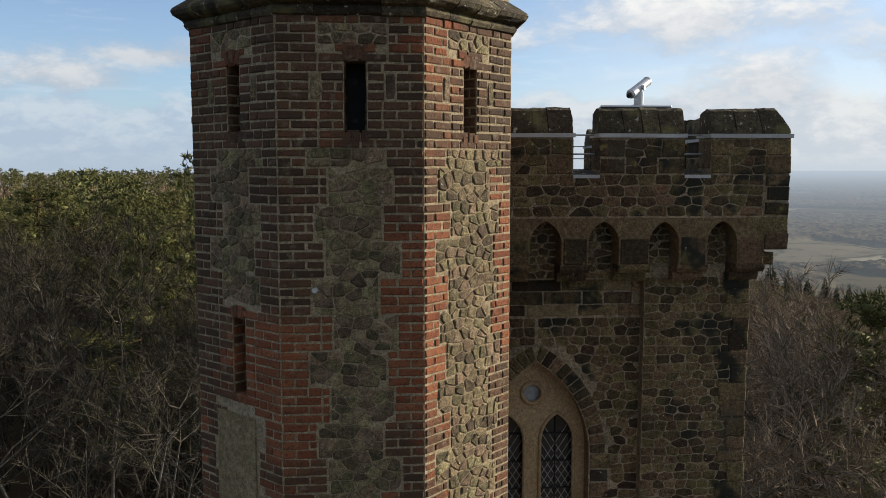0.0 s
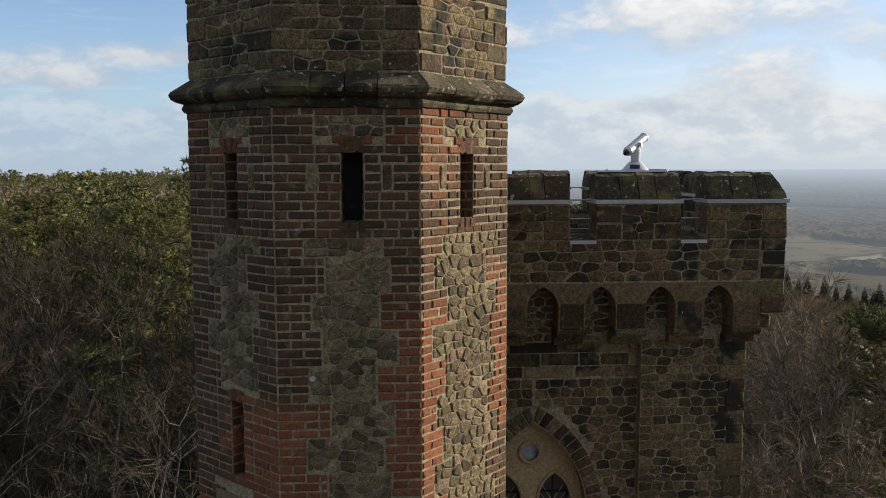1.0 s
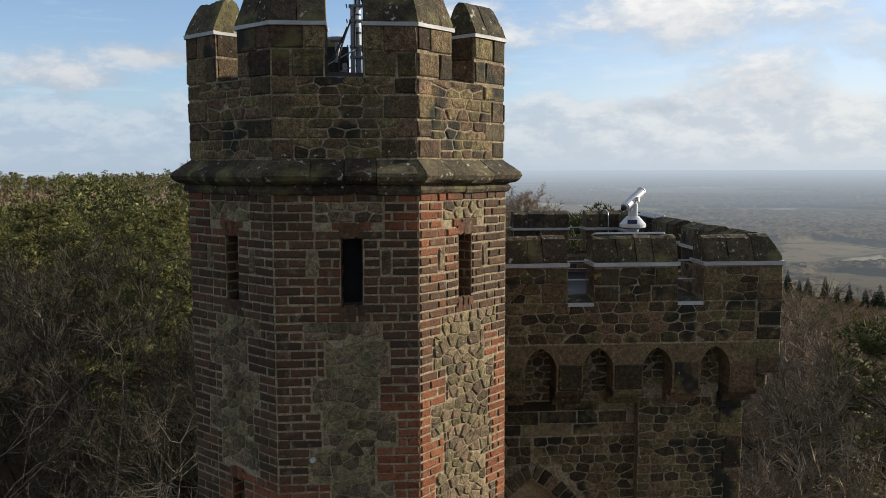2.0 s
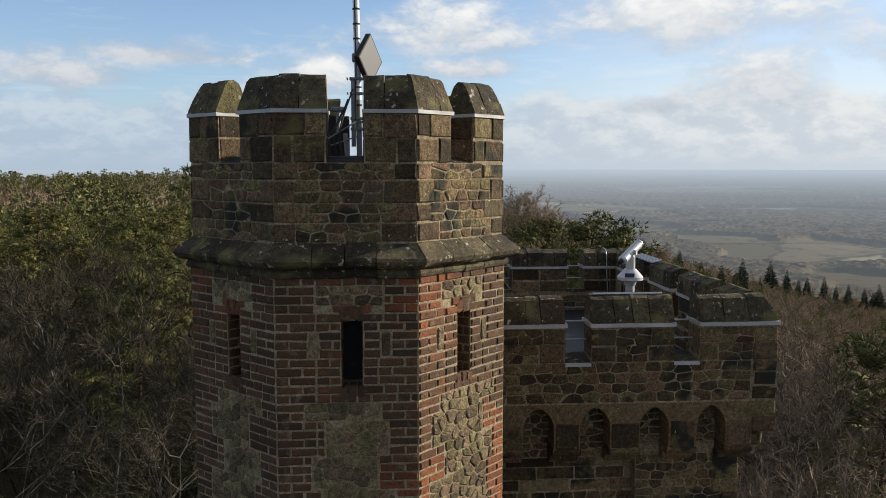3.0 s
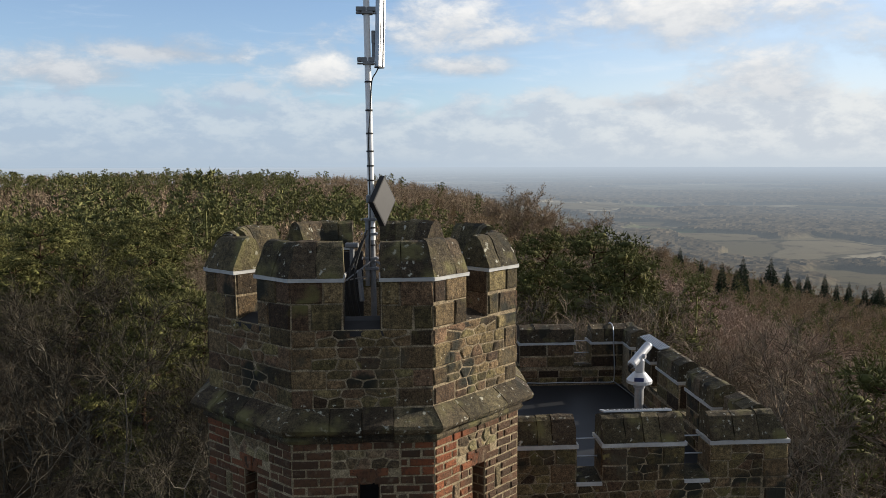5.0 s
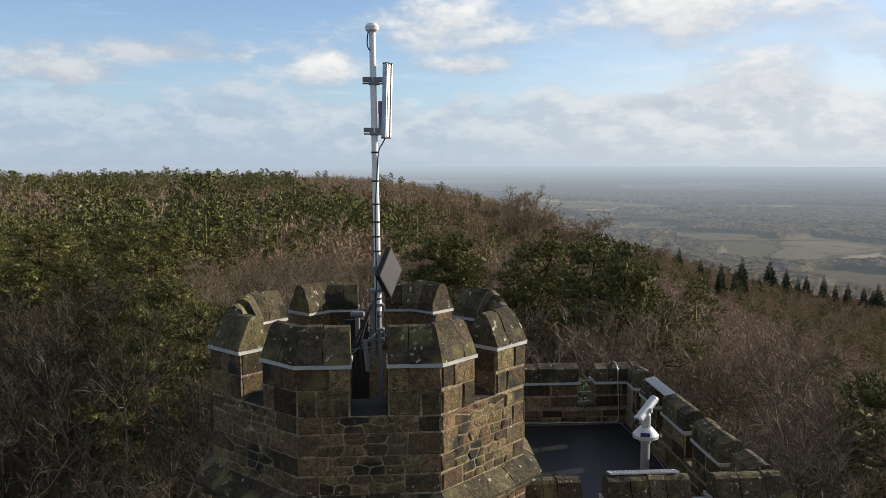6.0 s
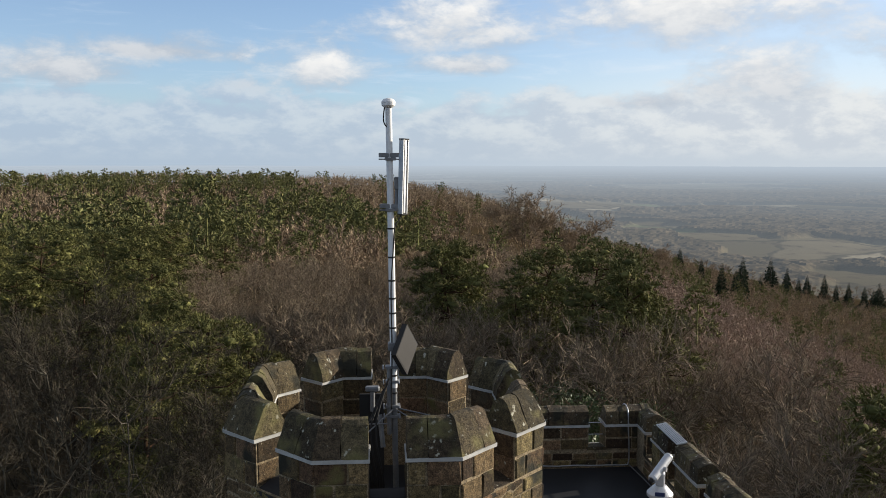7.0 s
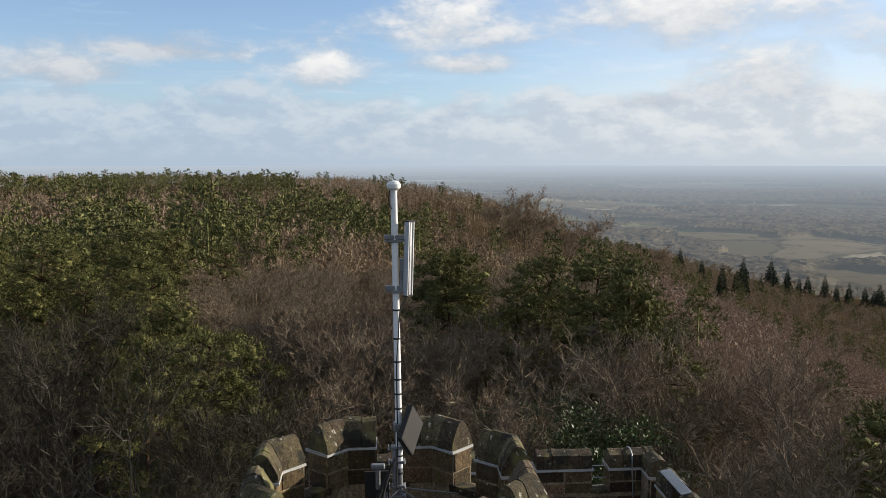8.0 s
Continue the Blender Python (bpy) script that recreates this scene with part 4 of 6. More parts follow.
def machicolation():
    """Little pointed arches on corbels that carry the parapet out."""
    bays = [(1.37, 0.17), (2.033, 0.175), (2.68, 0.172), (3.358, 0.168), (4.02, 0.172)]
    spring, foot = 16.72, 16.47
    outline = [(0.95, 16.999), (4.765, 16.999), (4.765, foot + 0.17)]
    last = 4.50
    outline.append((last, foot + 0.17))
    outline.append((last, foot))
    for cx, hw in reversed(bays):
        arch = arc_points(cx, hw, spring, 6, 1.5)
        outline += [(cx + hw, foot)] + arch + [(cx - hw, foot)]
    outline.append((0.95, foot))
    bm = bmesh.new()
    plate(bm, outline, T_Y0, B_Y + 0.02)
    arcade = part("arcade", bm, M_ARCADE, tower, "dark stone arcade of small pointed arches")
    # blocks between the arches, with joints
    prev = 4.50
    for cx, hw in reversed(bays):
        block("arcade_block", cx + hw + 0.02, prev - 0.012, foot + 0.01, 16.78, front(T_Y0), M_ASHLAR, arcade, 0.010, 0.012)
        prev = cx - hw
    block("arcade_block", 4.30, 4.765, 16.84, 17.01, front(T_Y0), M_ASHLAR, arcade, 0.010, 0.012)
    block("arcade_block", 4.505, 4.765, foot + 0.18, 16.82, front(T_Y0), M_ASHLAR, arcade, 0.012, 0.012)
    # corbels: two rolls, stepping in
    edges = [(bays[q][0] + bays[q][1], bays[q + 1][0] - bays[q + 1][1]) for q in range(len(bays) - 1)] + [(bays[-1][0] + bays[-1][1], 4.50)]
    for a, b in edges:
        corbel = bmesh.new()
        prof = [(B_Y + 0.02, 16.28), (B_Y - 0.10, 16.28), (B_Y - 0.135, 16.33), (B_Y - 0.13, 16.375), (B_Y - 0.15, 16.385), (T_Y0 + 0.03, 16.39), (T_Y0 - 0.005, 16.43), (T_Y0 - 0.005, 16.478), (B_Y + 0.02, 16.478)]
        ends = [[corbel.verts.new((x, y, z)) for y, z in prof] for x in (a - 0.012, b + 0.012)]
        for i in range(len(prof)):
            j = (i + 1) % len(prof)
            corbel.faces.new((ends[0][i], ends[0][j], ends[1][j], ends[1][i]))
        corbel.faces.new(ends[0][::-1])
        corbel.faces.new(ends[1])
        roughen(corbel, 2, 0.006, 8.0, a)
        part("corbel", corbel, M_ASHLAR, arcade)
    # corner corbel
    bm = bmesh.new()
    box(bm, B_X1 - 0.02, 4.66, T_Y0 + 0.06, 1.3, 16.46, 16.60, None, 0.02)
    roughen(bm, 2, 0.008, 8.0, 3)
    part("corbel", bm, M_ASHLAR, arcade)
    # the recessed wall behind the arches
    bm = bmesh.new()
    box(bm, 0.9, B_X1, B_Y + 0.02, 1.5, 16.28, 17.0)
    back = part("arcade_back", bm, M_MORTAR_DARK, tower)
    for cx, hw in bays[1:]:
        scatter_stones(rubble(cx - hw - 0.02, cx + hw + 0.02, 16.3, 16.95, 0.16, 0.085, 0.016, 0.2), front(B_Y + 0.02), back, M_DARKSTONE, proud=0.003, bulge=0.02)


T_CAP = [(0.022, T_BAND + 0.042), (0.012, T_BAND + 0.09), (-0.10, T_TOP - 0.035), (-0.15, T_TOP - 0.005), (-0.20, T_TOP), (-T_THICK - 0.005, T_TOP - 0.06), (-T_THICK - 0.02, T_BAND + 0.042)]


def wall_run(frame_m, length, gaps, detail, start_hip, end_hip, plates=()):
    """One side of the tower's parapet: wall, merlons with lead strips and coping stones."""
    m = frame_m
    bm = bmesh.new()
    box(bm, 0, length, 17.0, T_SILL, -T_THICK, 0, m)
    wall = part("parapet_wall", bm, M_MORTAR_DARK, tower)
    if detail:
        scatter_stones(rubble(detail[0], length - 0.3, 17.02, T_SILL, 0.2, 0.105, 0.013, 0.2), m, wall, M_DARKSTONE, proud=0.006, bulge=0.03)
        z = 17.02
        for h in (0.16, 0.17, 0.12):
            w = rnd.uniform(0.2, 0.28)
            block("quoin", length - w, length, z + 0.005, z + h - 0.005, m, M_ASHLAR, wall, 0.022, 0.012)
            z += h
    # inner face, coursed stones
    inner = m @ Matrix.Translation((0, 0, -T_THICK)) @ Matrix.Rotation(math.pi, 4, "Y")
    z = DECK + 0.02
    rows = 0
    while z < T_SILL - 0.05:
        h = min(rnd.uniform(0.12, 0.18), T_SILL - z)
        x = T_THICK
        while x < length - T_THICK - 0.05:
            w = min(rnd.uniform(0.22, 0.5), length - T_THICK - x)
            block("wall_block", -x - w + 0.006, -x - 0.006, z + 0.005, z + h - 0.005, inner, M_ASHLAR, wall, 0.010, 0.010)
            x += w
        z += h
    spans, x = [], 0.0
    for a, b in gaps:
        spans.append((x, a))
        x = b
        bm = bmesh.new()
        sweep(bm, m, [(-T_THICK - 0.01, T_SILL), (0.012, T_SILL - 0.03), (0.012, T_SILL - 0.004), (-T_THICK - 0.01, T_SILL + 0.05)], a - 0.02, b + 0.02, 0)
        part("sill_stone", bm, M_CAP, wall)
        bm = bmesh.new()
        sweep(bm, m, [(-0.01, T_SILL - 0.03), (0.018, T_SILL - 0.034), (0.018, T_SILL - 0.002), (-0.01, T_SILL + 0.004)], a + 0.004, b - 0.004, 0)
        part("lead_strip", bm, M_LEAD, wall, "pale grey lead flashing strip")
        for zz, dd in ((T_BAND + 0.03, -T_THICK * 0.6), (T_BAND - 0.18, -T_THICK * 0.6)):
            bm = bmesh.new()
            tube(bm, m @ Vector((a - 0.02, zz, dd)), m @ Vector((b + 0.02, zz, dd)), 0.009, sides=8)
            part("safety_bar", bm, M_STEEL, wall)
    spans.append((x, length))
    for q, (a, b) in enumerate(spans):
        if b - a < 0.05:
            continue
        bm = bmesh.new()
        box(bm, a, b, T_SILL - 0.002, T_BAND, -T_THICK, 0, m)
        merlon = part("merlon", bm, M_MORTAR_DARK, tower)
        if detail:
            zz = [T_SILL + 0.01, T_SILL + rnd.uniform(0.18, 0.23), T_BAND - 0.02]
            for r in range(2):
                e0, e1 = rnd.uniform(0.14, 0.3), rnd.uniform(0.2, 0.32)
                block("quoin", a, a + e0, zz[r] + 0.005, zz[r + 1] - 0.005, m, M_ASHLAR, merlon, 0.016, 0.012)
                block("quoin", b - e1, b, zz[r] + 0.005, zz[r + 1] - 0.005, m, M_ASHLAR, merlon, 0.018, 0.012)
                scatter_stones(rubble(a + e0 + 0.01, b - e1 - 0.01, zz[r], zz[r + 1], 0.18, 0.10, 0.010, 0.3), m, merlon, M_DARKSTONE, proud=0.006, bulge=0.03)
        for turn, xx in ((-1, a), (1, b)):
            cheek = m @ Matrix.Translation((xx, 0, -T_THICK / 2)) @ Matrix.Rotation(math.pi / 2 * turn, 4, "Y")
            block("wall_block", -T_THICK / 2 + 0.01, T_THICK / 2 - 0.01, T_SILL + 0.06, T_BAND - 0.02, cheek, M_ASHLAR, merlon, 0.008, 0.012)
        h = (T_BAND - T_SILL) / 2
        for r in range(2):
            k = max(1, round((b - a) / 0.4))
            for s in range(k):
                x0, x1 = a + (b - a) * s / k, a + (b - a) * (s + 1) / k
                x0, x1 = max(x0, T_THICK), min(x1, length - T_THICK)
                if x1 - x0 > 0.05:
                    block("wall_block", -x1 + 0.006, -x0 - 0.006, T_SILL + r * h + 0.008, T_SILL + (r + 1) * h - 0.008, inner, M_ASHLAR, merlon, 0.010, 0.010)
        bm = bmesh.new()
        sweep(bm, m, [(-T_THICK - 0.03, T_BAND), (0.03, T_BAND - 0.004), (0.032, T_BAND + 0.040), (-T_THICK - 0.03, T_BAND + 0.040)], a - 0.02, b + 0.02, 0)
        roughen(bm, 4, 0.005, 9.0, a)
        part("lead_strip", bm, M_LEAD, merlon, "pale grey lead flashing strip")
        k = max(2, round((b - a) / 0.26))
        cuts = [a] + sorted(a + (b - a) * (s + rnd.uniform(-0.22, 0.22)) / k for s in range(1, k)) + [b]
        for s in range(k):
            bm = bmesh.new()
            dz = rnd.uniform(-0.012, 0.010)
            sweep(bm, m, [(d, z + (dz if z > T_BAND + 0.1 else 0)) for d, z in T_CAP], cuts[s] + 0.004, cuts[s + 1] - 0.004, 0)
            if end_hip and q == len(spans) - 1 and s == k - 1:
                for v in bm.verts:
                    l = m.inverted() @ v.co
                    if l.y > T_BAND + 0.12 and l.x > length - 0.05:
                        v.co -= m.to_3x3() @ Vector((0.12, 0, 0))
            if start_hip and q == 0 and s == 0:
                for v in bm.verts:
                    l = m.inverted() @ v.co
                    if l.y > T_BAND + 0.12 and l.x < 0.05:
                        v.co += m.to_3x3() @ Vector((0.12, 0, 0))
            roughen(bm, 4, 0.011, 8.0, a * 3 + s)
            part("coping_stone", bm, M_CAP, merlon)
    return wall


tower_body()
gothic_window()
machicolation()
side = T_Y1 - T_Y0
wall_run(flat_frame(T_X0, T_Y0, 0), T_X1 - T_X0, [(1.80, 2.08), (3.06, 3.36), (4.30, 4.60)], (2.0, 0), False, True)
wall_run(flat_frame(T_X1, T_Y0 + T_THICK, 90), side - 2 * T_THICK, [(0.55, 0.85), (1.80, 2.10), (3.02, 3.32), (4.06, 4.36)], None, False, False)
wall_run(flat_frame(T_X1, T_Y1, 180), T_X1 - T_X0, [(0.93, 1.23), (2.2, 2.5), (3.4, 3.7)], None, True, True)
wall_run(flat_frame(T_X0, T_Y1 - T_THICK, 270), side - 2 * T_THICK, [(0.6, 0.9), (2.0, 2.3)], None, False, False)
bm = bmesh.new()
box(bm, T_X0 + 0.3, T_X1 - 0.3, T_Y0 + 0.3, T_Y1 - 0.3, DECK - 0.15, DECK)
part("roof_deck", bm, M_DECK, tower, "dark wet felted flat roof")


def plaque(name, cx, cy, w, d, turn, tilt):
    p = empty(name, "grey engraved metal direction plate set on the parapet", "plaque", "view plates")
    p.matrix_basis = Matrix.Translation((cx, cy, T_TOP - 0.012)) @ Matrix.Rotation(radians(turn), 4, "Z") @ Matrix.Rotation(radians(tilt), 4, "X")
    bm = bmesh.new()
    box(bm, -w / 2, w / 2, -d / 2, d / 2, 0, 0.022, None, 0.003)
    part("plate", bm, M_PLAQUE, p)
    for r in range(5):
        bm = bmesh.new()
        y = -d / 2 + d * (r + 0.7) / 5.4
        x = -w / 2 + 0.04
        while x < w / 2 - 0.06:
            l = rnd.uniform(0.02, 0.07)
            box(bm, x, x + l, y - 0.004, y + 0.004, 0.022, 0.0235)
            x += l + 0.015
        part("engraved_bars", bm, M_DECK, p)
    return p


plaque("view_plate", 3.07, T_Y0 + 0.27, 0.80, 0.17, 0, -12)
plaque("view_plate", T_X1 - 0.27, 4.55, 0.95, 0.17, 90, -12)


# ---- coin telescope on the roof ----
def telescope(x, y):
    t = empty("viewing_telescope", "silver coin-operated viewing telescope on a steel post, standing on roof", "telescope", at=(x, y, DECK))
    z0 = 0.0
    bm = bmesh.new()
    tube(bm, (0, 0, z0), (0, 0, 1.02), 0.058, sides=24)
    part("post", bm, M_STEEL, t, "plain grey steel post")
    bm = bmesh.new()
    tube(bm, (0, 0, 0), (0, 0, 0.03), 0.13, sides=24)
    part("base_plate", bm, M_SILVER, t)
    bm = bmesh.new()
    tube(bm, (0, 0, 0.98), (0, 0, 1.03), 0.07, 0.085, 24)
    tube(bm, (0, 0, 1.03), (0, 0, 1.05), 0.085, 0.16, 24)
    tube(bm, (0, 0, 1.05), (0, 0, 1.09), 0.165, 0.165, 24)
    tube(bm, (0, 0, 1.09), (0, 0, 1.19), 0.165, 0.075, 24)
    head = part("coin_box", bm, M_SILVER, t, "silver flared coin box")
    bm = bmesh.new()
    box(bm, -0.075, 0.045, -0.142, -0.13, 1.10, 1.15, Matrix.Rotation(radians(-14), 4, "Z") @ Matrix.Translation((0, -0.02, 0.0)))
    part("label_plate", bm, M_LABEL, head, "small dark blue instruction label")
    bm = bmesh.new()
    box(bm, -0.055, 0.055, -0.05, 0.05, 1.18, 1.36, Matrix.Rotation(radians(-25), 4, "Z"), 0.015)
    part("yoke", bm, M_SILVER, t)
    way = Vector((0.68, 0.587, 0.44)).normalized()
    c = Vector((0.0, 0.02, 1.40))
    bm = bmesh.new()
    tube(bm, c - way * 0.19, c + way * 0.22, 0.058, 0.058, 24)
    tube(bm, c + way * 0.22, c + way * 0.24, 0.062, 0.056, 24)
    tube(bm, c - way * 0.22, c - way * 0.19, 0.048, 0.062, 24)
    barrel = part("barrel", bm, M_SILVER, t, "silver telescope tube tilted up", smooth=False)
    bm = bmesh.new()
    tube(bm, c - way * 0.26, c - way * 0.215, 0.026, 0.03, 16)
    part("eyepiece", bm, M_DARK, barrel, "dark eyepiece")
    bm = bmesh.new()
    side_way = Vector((0.8, -0.6, 0)).normalized()
    tube(bm, c + side_way * 0.05, c + side_way * 0.085, 0.035, 0.03, 16)
    part("pivot_knob", bm, M_STEEL, t)


telescope(3.50, 2.22)


# ---- antenna mast on the turret ----
def antenna_mast():
    mast = empty("antenna_mast", "white antenna mast with panel aerials, strapped to the turret", "mast", at=(0.09, 0, 19.12))
    inv = Matrix.Translation((-0.09, 0, -19.12))
    a, b = Vector((0.092, 0.0, 19.3)), Vector((0.037, -0.01, 22.96))

    def put(name, bm, mat, parent=mast, label="", smooth=False):
        if parent is mast:
            bmesh.ops.transform(bm, matrix=inv, verts=bm.verts)
        else:
            bmesh.ops.transform(bm, matrix=inv, verts=bm.verts)
        return part(name, bm, mat, parent, label, smooth)

    def on(z):
        return a + (b - a) * ((z - a.z) / (b.z - a.z))
    bm = bmesh.new()
    tube(bm, on(20.3), b, 0.032, 0.030, 20)
    put("pole", bm, M_WHITE)
    bm = bmesh.new()
    tube(bm, on(19.12), on(20.55), 0.028, 0.028, 16)
    tube(bm, Vector((0.03, -0.02, 19.85)), Vector((0.03, -0.02, 20.5)), 0.022, 0.022, 16)
    put("lower_pole", bm, M_GALV, label="weathered galvanised support pole")
    for z in (20.88, 21.02, 21.16, 21.33, 21.55, 21.82, 20.42, 20.25):
        bm = bmesh.new()
        tube(bm, on(z - 0.008), on(z + 0.008), 0.036, sides=16)
        put("cable_tie", bm, M_DARK)
    for z in (20.02, 20.12, 20.36, 20.50):
        bm = bmesh.new()
        p = on(z)
        box(bm, p.x - 0.08, p.x + 0.045, p.y - 0.042, p.y + 0.04, z - 0.013, z + 0.013, None, 0.004)
        tube(bm, p + Vector((-0.10, -0.09, 0)), p + Vector((-0.10, 0.07, 0)), 0.007, sides=6)
        tube(bm, p + Vector((0.05, -0.09, 0)), p + Vector((0.05, 0.07, 0)), 0.007, sides=6)
        put("pipe_clamp", bm, M_GALV)
    # cap: a small white dome aerial
    bm = bmesh.new()
    for z0, z1, r0, r1 in ((22.93, 22.95, 0.035, 0.062), (22.95, 22.985, 0.062, 0.066), (22.985, 23.01, 0.066, 0.045), (23.01, 23.02, 0.045, 0.01)):
        tube(bm, (0.037, -0.01, z0), (0.037, -0.01, z1), r0, r1, 24)
    put("dome_aerial", bm, M_WHITE, smooth=False)
    base = (0.09, 0, 19.12)
    cable("cable", [(0.0, -0.03, 22.93), (-0.012, -0.035, 22.85), (-0.005, -0.03, 22.78), (0.02, -0.03, 22.76)], 0.006, M_DARK, mast, base=base)
    # tall sector aerial
    bm = bmesh.new()
    lean = Matrix.Translation((0.168, -0.02, 22.30)) @ Matrix.Rotation(radians(1.6), 4, "Y") @ Matrix.Rotation(radians(52), 4, "Z")
    box(bm, -0.036, 0.036, -0.018, 0.018, -0.34, 0.34, lean, 0.004)
    box(bm, -0.042, -0.032, -0.03, 0.022, -0.34, 0.34, lean)
    box(bm, 0.032, 0.042, -0.03, 0.022, -0.34, 0.34, lean)
    box(bm, -0.012, 0.012, -0.026, -0.016, -0.335, 0.335, lean)
    panel = put("sector_aerial", bm, M_STEEL, label="tall grey ribbed sector aerial")
    bm = bmesh.new()
    box(bm, -0.041, 0.041, -0.032, 0.026, 0.34, 0.352, lean)
    put("end_cap", bm, M_DARK, panel)
    bm = bmesh.new()
    box(bm, -0.041, 0.041, -0.032, 0.026, -0.352, -0.34, lean)
    put("end_cap", bm, M_DARK, panel)
    for z in (22.49, 22.02):
        p = on(z)
        bm = bmesh.new()
        box(bm, p.x - 0.10, p.x + 0.115, p.y - 0.03, p.y + 0.03, z - 0.012, z + 0.03, None, 0.005)
        box(bm, p.x - 0.045, p.x + 0.06, p.y - 0.045, p.y + 0.045, z - 0.04, z - 0.012, None, 0.004)
        for s in (-0.03, 0.03):
            tube(bm, (p.x - 0.10, p.y + s, z - 0.028), (p.x + 0.10, p.y + s, z - 0.028), 0.006, sides=6)
        put("bracket", bm, M_GALV)
    bm = bmesh.new()
    box(bm, 0.088, 0.125, -0.03, 0.03, 22.18, 22.30, None, 0.006)
    tube(bm, (0.108, -0.02, 22.18), (0.105, -0.02, 22.03), 0.016, sides=10)
    put("radio_unit", bm, M_GALV)
    cable("cable", [(0.15, -0.02, 21.95), (0.13, -0.03, 21.90), (0.085, -0.035, 21.85), (0.075, -0.035, 21.6), (0.05, -0.035, 21.3), (0.055, -0.036, 21.0), (0.06, -0.036, 20.6), (0.05, -0.05, 20.1)], 0.006, M_DARK, mast, base=base)
    # square flat aerial standing on its corner
    m = Matrix.Translation((0.185, -0.06, 20.68)) @ Matrix.Rotation(radians(63), 4, "Z") @ Matrix.Rotation(radians(45), 4, "Y")
    bm = bmesh.new()
    box(bm, -0.165, 0.165, -0.02, 0.02, -0.165, 0.165, m, 0.006)
    flat = put("flat_aerial", bm, M_AERIAL, label="dark grey square flat aerial turned on its corner")
    bm = bmesh.new()
    for x0, x1, z0, z1 in ((-0.172, 0.172, -0.172, -0.16), (-0.172, 0.172, 0.16, 0.172), (-0.172, -0.16, -0.16, 0.16), (0.16, 0.172, -0.16, 0.16)):
        box(bm, x0, x1, -0.018, 0.034, z0, z1, m)
    put("rim", bm, M_DARK, flat)
    bm = bmesh.new()
    p = on(20.70)
    tube(bm, p, Vector((0.185, -0.04, 20.68)), 0.018, sides=8)
    box(bm, p.x - 0.05, p.x + 0.05, p.y - 0.05, p.y + 0.05, 20.66, 20.74, None, 0.01)
    put("bracket", bm, M_GALV)
    # boxes, stays and conduits at the foot
    for x in (0.0, 0.16):
        bm = bmesh.new()
        box(bm, x - 0.035, x + 0.035, -0.12, -0.09, 19.62, 19.86, Matrix.Rotation(radians(3), 4, "Y"), 0.006)
        put("junction_plate", bm, M_STEEL)
    for p, q in (((0.07, -0.04, 20.1), (-0.5, -0.5, 19.72)), ((0.09, -0.04, 20.1), (0.75, -0.35, 19.75)), ((0.07, -0.02, 19.95), (-0.6, 0.6, 19.75)), ((0.09, 0.0, 20.1), (0.7, 0.65, 19.75))):
        bm = bmesh.new()
        tube(bm, p, q, 0.007, sides=6)
        put("stay_wire", bm, M_GALV)
    for k in range(3):
        x = -0.05 - k * 0.05
        cable("cable", [(x + 0.08, -0.05, 20.4 - 0.1 * k), (x, -0.08, 20.2 - 0.1 * k), (x - 0.06, -0.2, 19.95), (x - 0.02, -0.25, 19.7), (x + 0.04, -0.2, 19.4), (x, -0.1, 19.15)], 0.009, M_DARK, mast, base=base)


antenna_mast()


def hooded_camera():
    t = empty("bracket_camera", "grey bracket with tubular housings beside the mast, on dark board", "camera bracket", at=(-0.12, 0.15, 19.12))
    bm = bmesh.new()
    box(bm, -0.14, 0.10, 0.12, 0.15, 0.0, 1.04, None, 0.004)
    part("board", bm, M_DARK, t, "dark painted upright board")
    bm = bmesh.new()
    box(bm, -0.08, 0.06, 0.05, 0.12, 1.08, 1.13, None, 0.012)
    tube(bm, (-0.01, 0.08, 0.88), (-0.01, 0.08, 1.08), 0.024, sides=14)
    part("t_bracket", bm, M_GALV, t)
    bm = bmesh.new()
    tube(bm, (0.06, 0.03, 0.86), (0.09, -0.06, 0.56), 0.024, 0.024, 16, False)
    tube(bm, (0.06, 0.03, 0.86), (0.09, -0.06, 0.57), 0.019, 0.019, 16)
    part("tube_housing", bm, M_GALV, t)


hooded_camera()


def roof_cable():
    c = empty("roof_cable", "thin pale cable clipped along the parapet foot", "cable", at=(3.0, 5.9, DECK))
    base = (3.0, 5.9, DECK)
    pts = [(0.9, T_Y1 - T_THICK - 0.02, DECK + 0.05)]
    x = 0.9
    while x < 4.2:
        x += 0.3
        pts.append((min(x, 4.25), T_Y1 - T_THICK - 0.025, DECK + 0.05 + rnd.uniform(-0.012, 0.02)))
    pts += [(4.25, T_Y1 - T_THICK - 0.03, 17.5), (4.22, T_Y1 - T_THICK - 0.03, 17.9), (4.22, T_Y1 - T_THICK - 0.04, 18.15), (4.22, T_Y1 - 0.2, 18.24), (4.22, T_Y1 + 0.02, 18.15), (4.22, T_Y1 + 0.03, 17.8)]
    cable("cable_run", pts, 0.011, M_STEEL, c, base=base)
    cable("cable_run", [(4.25, T_Y1 - T_THICK - 0.03, DECK + 0.05), (4.36, 4.9, DECK + 0.03), (4.34, 3.8, DECK + 0.03), (4.2, 3.0, DECK + 0.02), (3.62, 2.3, DECK + 0.02)], 0.009, M_GALV, c, base=base)


roof_cable()

# ---- woodland ----
rt = random.Random(21)


